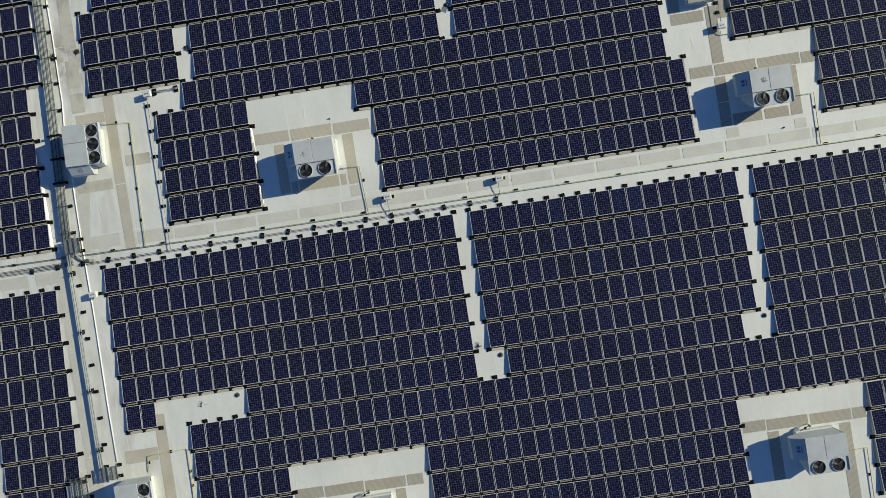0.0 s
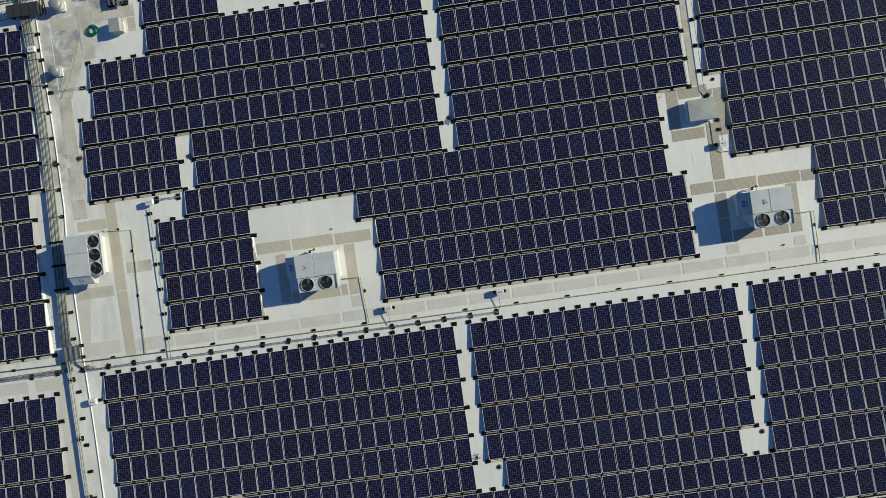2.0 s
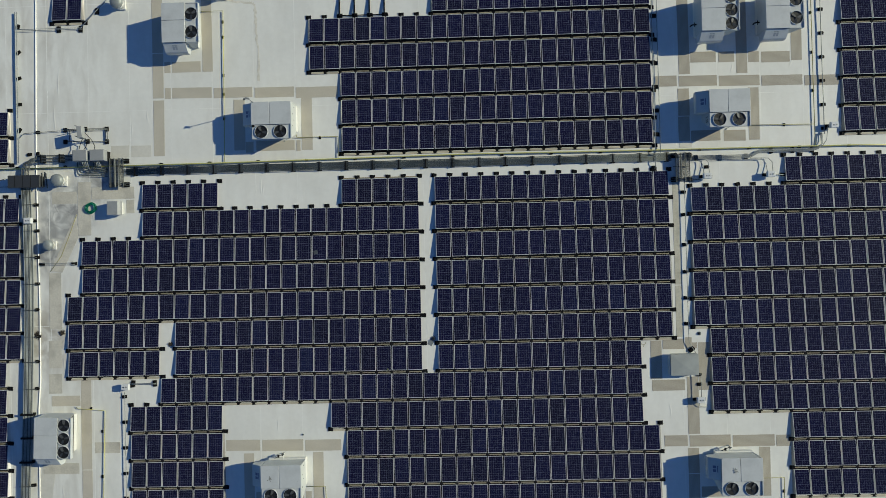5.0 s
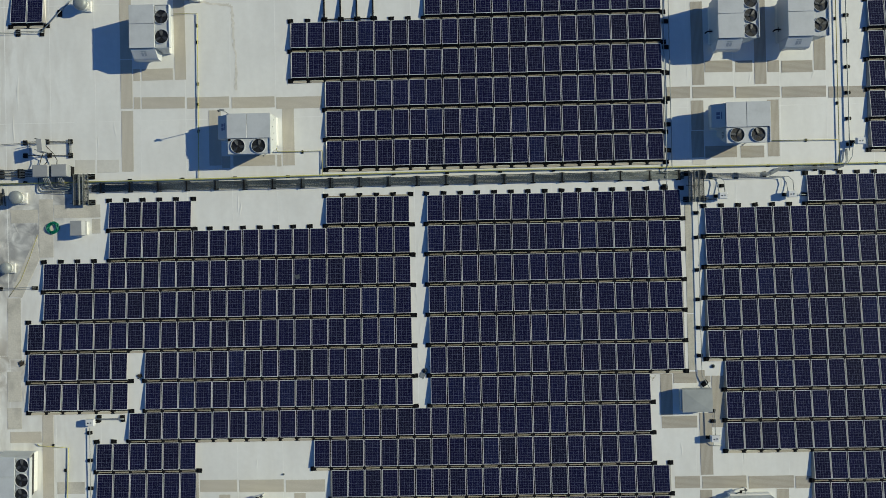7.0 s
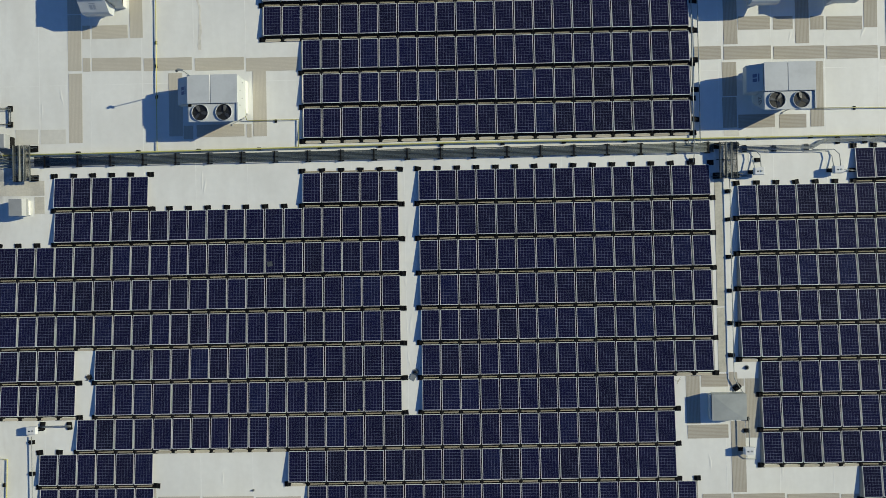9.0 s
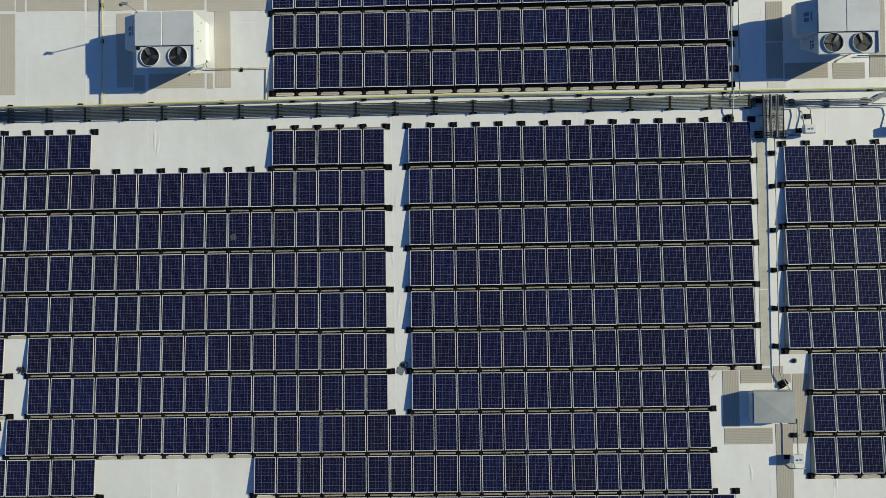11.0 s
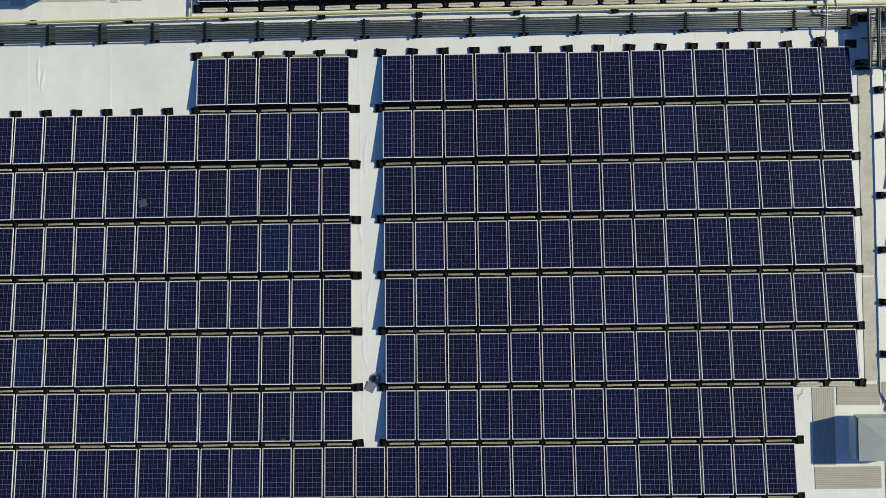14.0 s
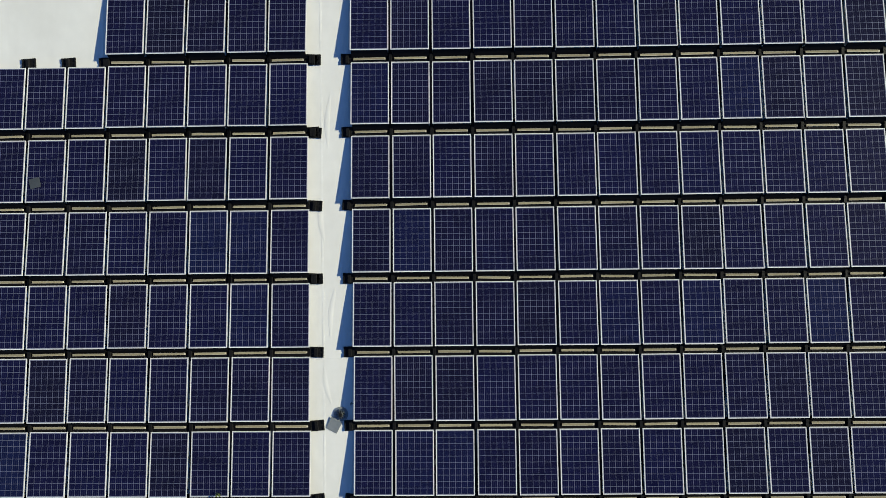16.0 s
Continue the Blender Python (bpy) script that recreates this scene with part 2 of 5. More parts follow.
# ---- mesh helpers ----
def box(bm, x0, x1, y0, y1, z0, z1, mat=0, bevel=0.0, m=None):
    vs = [bm.verts.new((x, y, z)) for z in (z0, z1) for y in (y0, y1) for x in (x0, x1)]
    fs = [bm.faces.new([vs[i] for i in q]) for q in ((0, 2, 3, 1), (4, 5, 7, 6), (0, 1, 5, 4), (2, 6, 7, 3), (0, 4, 6, 2), (1, 3, 7, 5))]
    if bevel:
        es = {e for f in fs for e in f.edges}
        out = bmesh.ops.bevel(bm, geom=list(es), offset=bevel, segments=1, affect="EDGES", profile=0.5)
        vs = list({v for f in out["faces"] for v in f.verts} | {v for v in vs if v.is_valid})
        fs = list({f for v in vs for f in v.link_faces})
    for f in fs:
        f.material_index = mat
    if m is not None:
        bmesh.ops.transform(bm, matrix=m, verts=vs)
    return vs


def prism(bm, outline, axis, a, b, mat=0):
    """Extrude a closed outline of (u, v) along an axis: x -> (y, z), y -> (x, z), z -> (x, y)."""
    def at(u, v, w):
        return {"x": (w, u, v), "y": (u, w, v), "z": (u, v, w)}[axis]
    lo = [bm.verts.new(at(u, v, a)) for u, v in outline]
    hi = [bm.verts.new(at(u, v, b)) for u, v in outline]
    fs = [bm.faces.new(lo), bm.faces.new(hi[::-1])]
    k = len(outline)
    for i in range(k):
        fs.append(bm.faces.new([lo[i], hi[i], hi[(i + 1) % k], lo[(i + 1) % k]]))
    for f in fs:
        f.material_index = mat
    bmesh.ops.recalc_face_normals(bm, faces=fs)
    return fs


def tube(bm, points, r, sides=8, mat=0):
    """A round tube along a line of points."""
    pts = [Vector(p) for p in points]
    rings = []
    for i, p in enumerate(pts):
        d = (pts[min(i + 1, len(pts) - 1)] - pts[max(i - 1, 0)]).normalized()
        side = d.cross(Vector((0, 0, 1)))
        if side.length < 0.01:
            side = Vector((1, 0, 0))
        side.normalize()
        up = side.cross(d)
        rings.append([bm.verts.new(p + (side * math.cos(a) + up * math.sin(a)) * r) for a in (2 * math.pi * j / sides for j in range(sides))])
    for a, b in zip(rings, rings[1:]):
        for j in range(sides):
            f = bm.faces.new([a[j], b[j], b[(j + 1) % sides], a[(j + 1) % sides]])
            f.material_index, f.smooth = mat, True
    for ring, flip in ((rings[0], False), (rings[-1], True)):
        f = bm.faces.new(ring[::-1] if flip else ring)
        f.material_index = mat


def disc(bm, x, y, z, r, h, sides=24, mat=0, top=None):
    """An upright drum, or a cone frustum when top is given."""
    t = r if top is None else top
    lo = [bm.verts.new((x + r * math.cos(2 * math.pi * i / sides), y + r * math.sin(2 * math.pi * i / sides), z)) for i in range(sides)]
    hi = [bm.verts.new((x + t * math.cos(2 * math.pi * i / sides), y + t * math.sin(2 * math.pi * i / sides), z + h)) for i in range(sides)]
    for i in range(sides):
        f = bm.faces.new([lo[i], lo[(i + 1) % sides], hi[(i + 1) % sides], hi[i]])
        f.material_index, f.smooth = mat, True
    for f in (bm.faces.new(lo[::-1]), bm.faces.new(hi)):
        f.material_index = mat


def ring(bm, x, y, z, r0, r1, h, sides=32, mat=0):
    """An upright washer-shaped rim."""
    def loop(r, zz):
        return [bm.verts.new((x + r * math.cos(2 * math.pi * i / sides), y + r * math.sin(2 * math.pi * i / sides), zz)) for i in range(sides)]
    a, b, c, d = loop(r1, z), loop(r1, z + h), loop(r0, z + h), loop(r0, z)
    for p, q in ((a, b), (b, c), (c, d), (d, a)):
        for i in range(sides):
            f = bm.faces.new([p[i], p[(i + 1) % sides], q[(i + 1) % sides], q[i]])
            f.material_index = mat


def mesh_of(name, bm, materials):
    me = bpy.data.meshes.new(name)
    bm.to_mesh(me)
    bm.free()
    for mat in materials if isinstance(materials, (list, tuple)) else [materials]:
        me.materials.append(mat)
    return me


def part(name, bm, materials, parent=None, label=""):
    ob = new(name, mesh_of(name, bm, materials))
    ob.parent = parent
    return tagged(ob, label)


def shared(name, me, parent, m):
    ob = new(name, me)
    ob.parent = parent
    ob.matrix_basis = m
    return ob


def thing(name, x, y, z=0.0, label="", category="", group="", kind="", rz=0.0):
    ob = new(name)
    ob.empty_display_size = 0.2
    ob.matrix_basis = pose(x, y, z, 0, 0, rz)
    return tagged(ob, label, category, group, kind)


# ---- roof and surroundings ----
bm = bmesh.new()
box(bm, -60, 60, -50, 70, -0.35, 0.0)
roof = part("roof", bm, MEMBRANE)
tagged(roof, "broad flat roof of white weathered welded membrane", "roof", kind="structure")
for name, x0, x1, y0, y1 in (("wall_west", -60, -59.6, -49.6, 69.6), ("wall_east", 59.6, 60, -49.6, 69.6), ("wall_south", -60, 60, -50, -49.6), ("wall_north", -60, 60, 69.6, 70)):
    bm = bmesh.new()
    box(bm, x0, x1, y0, y1, -9.0, -0.36)
    tagged(part(name, bm, WALLPAINT), "plain painted outer wall under the flat roof", "wall", kind="structure")
bm = bmesh.new()
box(bm, -2500, 2500, -2500, 2500, -9.4, -9.0)
tagged(part("ground", bm, CONCRETE), "dark asphalt ground round the building", "ground", kind="structure")

# ---- solar rows ----
PX, PY, W, L = 1.06, 1.886, 0.992, 1.65
LOW = 0.085


def panel_meshes():
    """Frame, and a laminate of 6 x 10 cells; x across, y up the slope from the low edge at 0 to -L."""
    bm = bmesh.new()
    b, h = 0.0228, 0.018
    box(bm, -W / 2, W / 2, -b, 0, -h, 0)
    box(bm, -W / 2, W / 2, -L, -L + b, -h, 0)
    box(bm, -W / 2, -W / 2 + b, -L + b, -b, -h, 0)
    box(bm, W / 2 - b, W / 2, -L + b, -b, -h, 0)
    frame_mesh = mesh_of("frame", bm, FRAME)
    bm = bmesh.new()
    cw, ch, gap = (W - 2 * b - 0.016) / 6, (L - 2 * b - 0.03) / 10, 0.0082
    x0, y0 = -W / 2 + b + 0.008, -L + b + 0.015
    xs = [-W / 2 + b] + [x0 + i * cw + g for i in range(6) for g in (gap / 2, cw - gap / 2)] + [W / 2 - b]
    ys = [-L + b] + [y0 + j * ch + g for j in range(10) for g in (gap / 2, ch - gap / 2)] + [-b]
    grid = [[bm.verts.new((x, y, -0.004)) for x in xs] for y in ys]
    for j in range(len(ys) - 1):
        for i in range(len(xs) - 1):
            f = bm.faces.new([grid[j][i], grid[j][i + 1], grid[j + 1][i + 1], grid[j + 1][i]])
            f.material_index = 0 if i % 2 and j % 2 else 1
    under = [bm.verts.new((x, y, -0.012)) for x, y in ((xs[0], ys[0]), (xs[-1], ys[0]), (xs[-1], ys[-1]), (xs[0], ys[-1]))]
    bm.faces.new(under[::-1]).material_index = 1
    for rim, (a, c) in ((grid[0], (0, 1)), (grid[-1][::-1], (2, 3)), ([g[-1] for g in grid], (1, 2)), ([g[0] for g in grid][::-1], (3, 0))):
        bm.faces.new([under[a], under[c]] + rim[::-1]).material_index = 1
    return frame_mesh, mesh_of("solar_panel", bm, [CELL, BACKSHEET])


def relief(bm, xs, ys, heights, base=0.0):
    """One closed moulded piece: a stepped top over a flat base, from a grid of heights between the lines xs and ys."""
    e = 0.004
    gx = [v for a, b in zip(xs, xs[1:]) for v in (a + e, b - e)]
    gy = [v for a, b in zip(ys, ys[1:]) for v in (a + e, b - e)]
    top = [[bm.verts.new((x, y, heights[j // 2][i // 2])) for i, x in enumerate(gx)] for j, y in enumerate(gy)]
    for j in range(len(gy) - 1):
        for i in range(len(gx) - 1):
            bm.faces.new([top[j][i], top[j][i + 1], top[j + 1][i + 1], top[j + 1][i]])
    rim = top[0] + [r[-1] for r in top[1:]] + top[-1][-2::-1] + [r[0] for r in top[-2:0:-1]]
    low = [bm.verts.new((v.co.x, v.co.y, base)) for v in rim]
    for i in range(len(rim)):
        k = (i + 1) % len(rim)
        bm.faces.new([low[i], low[k], rim[k], rim[i]])


def foot_mesh(arm):
    """Black moulded ballast foot with ribs and a clamp; with an arm that runs on under the joint of two panels."""
    bm = bmesh.new()
    a, b, c, d = 0.022, 0.04, 0.03, 0.075
    xs = [-0.165, -0.13, -0.035, 0.045, 0.16, 0.205]
    ys = [-0.13, -0.10, -0.02, 0.03, 0.12, 0.15]
    relief(bm, xs, ys, [[b, c, b, c, b], [b, a, d, a, b], [c, c, d, c, c], [b, a, d, a, b], [b, c, c, c, b]])
    if arm:
        box(bm, -0.045, 0.045, 0.15, 1.80, 0.01, 0.045)
    return mesh_of("ballast_foot", bm, BLACK)


def deflector_mesh():
    """Dark sheet down from the high edge, a floor darkened as gap shade, and a pale folded lip at its foot."""
    bm = bmesh.new()
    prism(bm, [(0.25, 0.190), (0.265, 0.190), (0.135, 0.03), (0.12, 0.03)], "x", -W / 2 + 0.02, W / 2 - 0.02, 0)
    # Flat dark strip painted in for the shade beside the next panel's edge.
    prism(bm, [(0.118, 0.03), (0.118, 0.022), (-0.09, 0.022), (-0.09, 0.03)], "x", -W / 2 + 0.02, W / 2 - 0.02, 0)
    prism(bm, [(0.052, 0.060), (0.094, 0.066), (0.094, 0.05), (0.052, 0.044)], "x", -0.425, 0.375, 1)
    # Thin paler ridges paint the highlights along both edges of the lip.
    for y0, y1 in ((0.044, 0.051), (0.095, 0.099)):
        box(bm, -0.425, 0.375, y0, y1, 0.046, 0.068, 2)
    box(bm, 0.378, 0.41, 0.045, 0.095, 0.04, 0.062, 2)
    return mesh_of("wind_deflector", bm, [METAL_AND_GAP_SHADE, CREAM, LIT_LIP])


def edge_lip_mesh():
    """Bowed sheet at the foot of a deflector, in the paler sunlit lip colour, open to view where no further row
    follows.
    """
    bm = bmesh.new()
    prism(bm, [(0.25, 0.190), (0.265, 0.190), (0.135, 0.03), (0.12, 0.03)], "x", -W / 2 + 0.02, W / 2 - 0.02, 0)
    prism(bm, [(-0.42, 0.085), (0.42, 0.085), (0.44, -0.02), (0.40, -0.035), (0.2, -0.048), (-0.1, -0.055), (-0.40, -0.04), (-0.44, -0.015)], "z", 0.035, 0.046, 1)
    prism(bm, [(0.030, 0.062), (0.084, 0.07), (0.084, 0.05), (0.030, 0.042)], "x", -0.405, 0.395, 1)
    return mesh_of("wind_deflector", bm, [METAL_AND_GAP_SHADE, LIT_LIP])


def lip_mesh():
    """The folded lip alone, left where a further row is missing."""
    bm = bmesh.new()
    prism(bm, [(0.032, 0.062), (0.096, 0.07), (0.096, 0.05), (0.032, 0.042)], "x", -0.40, 0.40)
    return mesh_of("front_lip", bm, CREAM)


LIP = lip_mesh()
PANEL_FRAME, PANEL_CELLS = panel_meshes()
FOOT_MESH, FRONT_FOOT, DEFLECTOR, EDGE_DEFLECTOR = foot_mesh(True), foot_mesh(False), deflector_mesh(), edge_lip_mesh()
jitter = random.Random(7)


def shield_mesh(side, mat):
    """Sloping metal end plate of a row; side -1 or 1."""
    bm = bmesh.new()
    y0, y1 = 0.25, 1.86
    a = [(0.0, y0, 0.20), (0.0, y1, 0.085), (side * 0.08, y1, 0.01), (side * 0.10, y0, 0.01)]
    lo = [bm.verts.new(p) for p in a]
    hi = [bm.verts.new((x + side * 0.008, y, z + 0.006)) for x, y, z in a]
    fs = [bm.faces.new(lo), bm.faces.new(hi[::-1])] + [bm.faces.new([lo[i], hi[i], hi[(i + 1) % 4], lo[(i + 1) % 4]]) for i in range(4)]
    bmesh.ops.recalc_face_normals(bm, faces=fs)
    return mesh_of("side_shield", bm, mat)


SHIELDS = {-1: shield_mesh(-1, SHIELD), 1: shield_mesh(1, SHIELD), 2: shield_mesh(1, SUNLIT_SHIELD)}


def solar_row(x_line, y_base, count, front_feet=False, left=False, right=0, lips=False, bare=(), pitch=PX, turn=0.0):
    """One row of panels: its first gap line, the line of its rear feet, and the number of panels."""
    row = thing("solar_panel_row", x_line, y_base, 0, "row of %s dark blue framed solar panels on black ballast feet" % ("two" if count == 2 else "tilted"), "solar panels", "solar panel rows", rz=turn)
    for i in range(count):
        dx, dy, tw = jitter.gauss(0, 0.004), jitter.gauss(0, 0.005), jitter.gauss(0, 0.12)
        at = pose((i + 0.5) * pitch + dx, PY + dy - 0.005, LOW, -5.0 + jitter.gauss(0, 0.25), jitter.gauss(0, 0.15), tw)
        panel = shared("solar_panel", PANEL_CELLS, row, at)
        shared("frame", PANEL_FRAME, panel, Matrix.Identity(4))
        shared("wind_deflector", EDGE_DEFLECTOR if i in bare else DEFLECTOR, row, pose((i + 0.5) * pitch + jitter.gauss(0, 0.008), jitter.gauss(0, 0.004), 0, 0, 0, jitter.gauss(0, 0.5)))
        if lips:
            shared("front_lip", LIP, row, pose((i + 0.5) * pitch, PY - 0.01, 0, 0, 0, jitter.gauss(0, 0.5)))
    for i in range(count + 1):
        push = -0.07 if i == 0 else 0.1 if i == count else 0.0
        shared("ballast_foot", FRONT_FOOT if push else FOOT_MESH, row, pose(i * pitch + push, 0.07, 0, 0, 0, jitter.gauss(0, 2.5 if push else 0.6)))
        if front_feet:
            shared("ballast_foot", FRONT_FOOT, row, pose(i * pitch + push * 0.4, PY + 0.10, 0, 0, 0, jitter.gauss(0, 4)))
    if left:
        shared("side_shield", SHIELDS[-1], row, pose(0.02, 0, 0))
    if right:
        shared("side_shield", SHIELDS[right], row, pose(count * pitch - 0.02, 0, 0))
    return row


def rows(x_off, y_off, table, stretch=0.0, pivot=0, slip=0.0, east=0.0):
    """table: row number, first gap line, last gap line, flags (f front feet, d loose lips, l and r end shields, w one
    coloured as sunlit in the east). stretch and slip: drift per row off the pitch.
    east: share by which the pitch grows in the rows that begin east of the first gap line, which also sag a little to
    the south."""
    for n, a, b, flags in table:
        bare = {i - a for i in range(a, b) if not any(m == n - 1 and c <= i < d for m, c, d, _ in table)}
        wide = 1 + east if a >= 0 else 1.0
        sag = 0.09 if east and a >= 16 else 0.0
        solar_row(1.72 + PX * (a * wide + x_off) + (n - pivot) * slip, 14.43 + PY * (n + y_off) + (n - pivot) * stretch - sag, b - a, "f" in flags, "l" in flags, 2 if "w" in flags else int("r" in flags), "d" in flags, bare,
                  PX * wide, -0.26 if east and 0 <= a < 16 else 0.0)


# middle field
rows(0.0, 0.0, [
    (5, -18, -13, "f"), (5, -5, 0, "fd"), (5, 1, 16, "f"),
    (4, -18, 0, "f"), (4, 1, 16, ""), (3, -22, 0, "fl"), (3, 1, 16, ""), (2, -22, 0, "l"), (2, 1, 16, "r"),
    (1, -23, 0, "fl"), (1, 1, 16, "r"), (0, -23, -17, "l"), (0, -16, 0, ""), (0, 1, 16, "r"),
    (-1, -23, -17, "l"), (-1, -16, 0, ""), (-1, 1, 14, ""), (-2, -17, 14, ""),
    (-3, -19, -13, "fl"), (-3, -6, 14, ""),
    (-4, -19, -13, "lr"), (-4, -5, 15, "flr"), (-5, -19, -13, "lr"), (-5, -5, 15, "lr"), (-6, -19, -13, "lr"), (-6, -5, 15, "lr")], 0.021, 2)
# field beyond the cable trays
rows(0.1, 0.92 - 1, [
    (12, 1, 15, "l"), (13, 1, 15, "l"), (14, 1, 15, "l"), (11, -7, 15, "fl"), (10, -7, 15, "l"), (9, -5, 15, "l"), (8, -5, 15, "lr"), (7, -5, 15, "lr")])
# field east of the small duct unit
rows(0.37, 0.45, [
    (5, 23, 30, "f"), (4, 17, 30, "f"), (3, 17, 30, ""), (2, 17, 30, "l"), (1, 17, 30, "l"), (0, 17, 30, "l"),
    (-1, 18, 30, "l"), (-2, 18, 30, "l"), (-3, 18, 30, "l"), (-4, 23, 30, "l"), (-5, 23, 30, "l"), (-6, 23, 30, "l")], 0.032, 6)
# far upper fields
rows(0.17, 0.17, [(7, 27, 30, "l"), (8, 27, 30, "l"), (9, 27, 30, "l"), (10, 27, 30, ""), (11, 27, 30, ""), (12, 27, 30, ""), (13, 27, 30, "")])
rows(0.30, 0.0, [(12, -24, -22, "r"), (13, -24, -22, "r")])
rows(0.30, -0.17, [(8, -32, -27, "fr"), (7, -32, -27, "r")])
# western fields
rows(-0.04, -0.35, [(5, -32, -26, "f")] + [(n, -32, -26, "r" if n > 2 else "w") for n in (4, 3, 2, 1, 0)] + [(n, -32, -27, "") for n in (-1, -2, -3)] + [(n, -32, -27, "w") for n in (-4, -5, -6)])
rows(-0.2, -0.78, [(-8, -32, -27, "f")] + [(n, -32, -27, "") for n in (-9, -10, -11, -12, -13, -14)] + [(n, -32, -28, "") for n in (-15, -16, -17)], 0.042, -8, 0.05)
# lower field
rows(0.05, -0.24, [(-8, -24, -1, "f"), (-8, 0, 17, "f"), (-8, 18, 30, "f")]
     + [r for n in (-9, -10, -11, -12) for r in ((n, -24, -1, "l"), (n, 0, 17, ""), (n, 18, 30, ""))]
     + [(-13, -24, -22, "l"), (-13, -16, -1, ""), (-13, 1, 16, ""), (-13, 18, 30, ""),
        (-14, -20, 30, "f"), (-15, -20, 30, ""), (-16, -20, -14, ""), (-16, -5, 15, ""), (-16, 23, 30, "l")]
     + [r for n in (-17, -18, -19) for r in ((n, -20, -14, ""), (n, -5, 15, "l"), (n, 23, 30, "l"))], 0.038, -5.5, 0.0, 0.0075)


# ---- rooftop air handling units ----
def fan(parent, x, y, z, r=0.42):
    """Condenser fan: thin rim, dark well, three wide pitched blades under a wire guard."""
    bm = bmesh.new()
    ring(bm, x, y, z, r, r + 0.018, 0.07)
    rim = part("fan", bm, CABINET_TOP, parent, "dark round condenser fan with three grey blades")
    bm = bmesh.new()
    disc(bm, x, y, z - 0.003, r - 0.002, 0.008, 32, 0)
    part("well", bm, FAN_DARK, rim)
    bm = bmesh.new()
    disc(bm, x, y, z + 0.008, 0.085, 0.035, 16, 0, 0.07)
    part("hub", bm, FAN_DARK, rim)
    start = jitter.random() * 6.28
    for k in range(3):
        bm = bmesh.new()
        a = start + k * 2.094
        turn = Matrix.Translation((x, y, z)) @ Matrix.Rotation(a, 4, "Z")
        vs = [bm.verts.new(turn @ Vector(c)) for c in ((0.07, -0.05, 0.012), (r * 0.5, -0.085, 0.008), (r * 0.88, -0.095, 0.008), (r * 0.90, 0.075, 0.058), (r * 0.5, 0.075, 0.056), (0.07, 0.045, 0.045))]
        up = [bm.verts.new(v.co + Vector((0, 0, 0.005))) for v in vs]
        bm.faces.new(vs[::-1]), bm.faces.new(up)
        for i in range(6):
            bm.faces.new([vs[i], vs[(i + 1) % 6], up[(i + 1) % 6], up[i]])
        part("blade", bm, BLADE, rim)
    bm = bmesh.new()
    for q in (0.3, 0.5, 0.7, 0.9):
        ring(bm, x, y, z + 0.066, q * r, q * r + 0.004, 0.004, 24)
    for k in range(4):
        a = k * 0.785
        tube(bm, [(x - r * math.cos(a), y - r * math.sin(a), z + 0.068), (x + r * math.cos(a), y + r * math.sin(a), z + 0.068)], 0.003, 4)
    part("grille", bm, GRILLE, rim)


def access_latches(parent, places):
    """Small dark latches on a side panel."""
    for x, y, z in places:
        bm = bmesh.new()
        box(bm, x - 0.012, x + 0.012, y - 0.03, y + 0.03, z - 0.03, z + 0.03, 0, 0.005)
        part("latch", bm, DARK_STEEL, parent, "small dark latch")


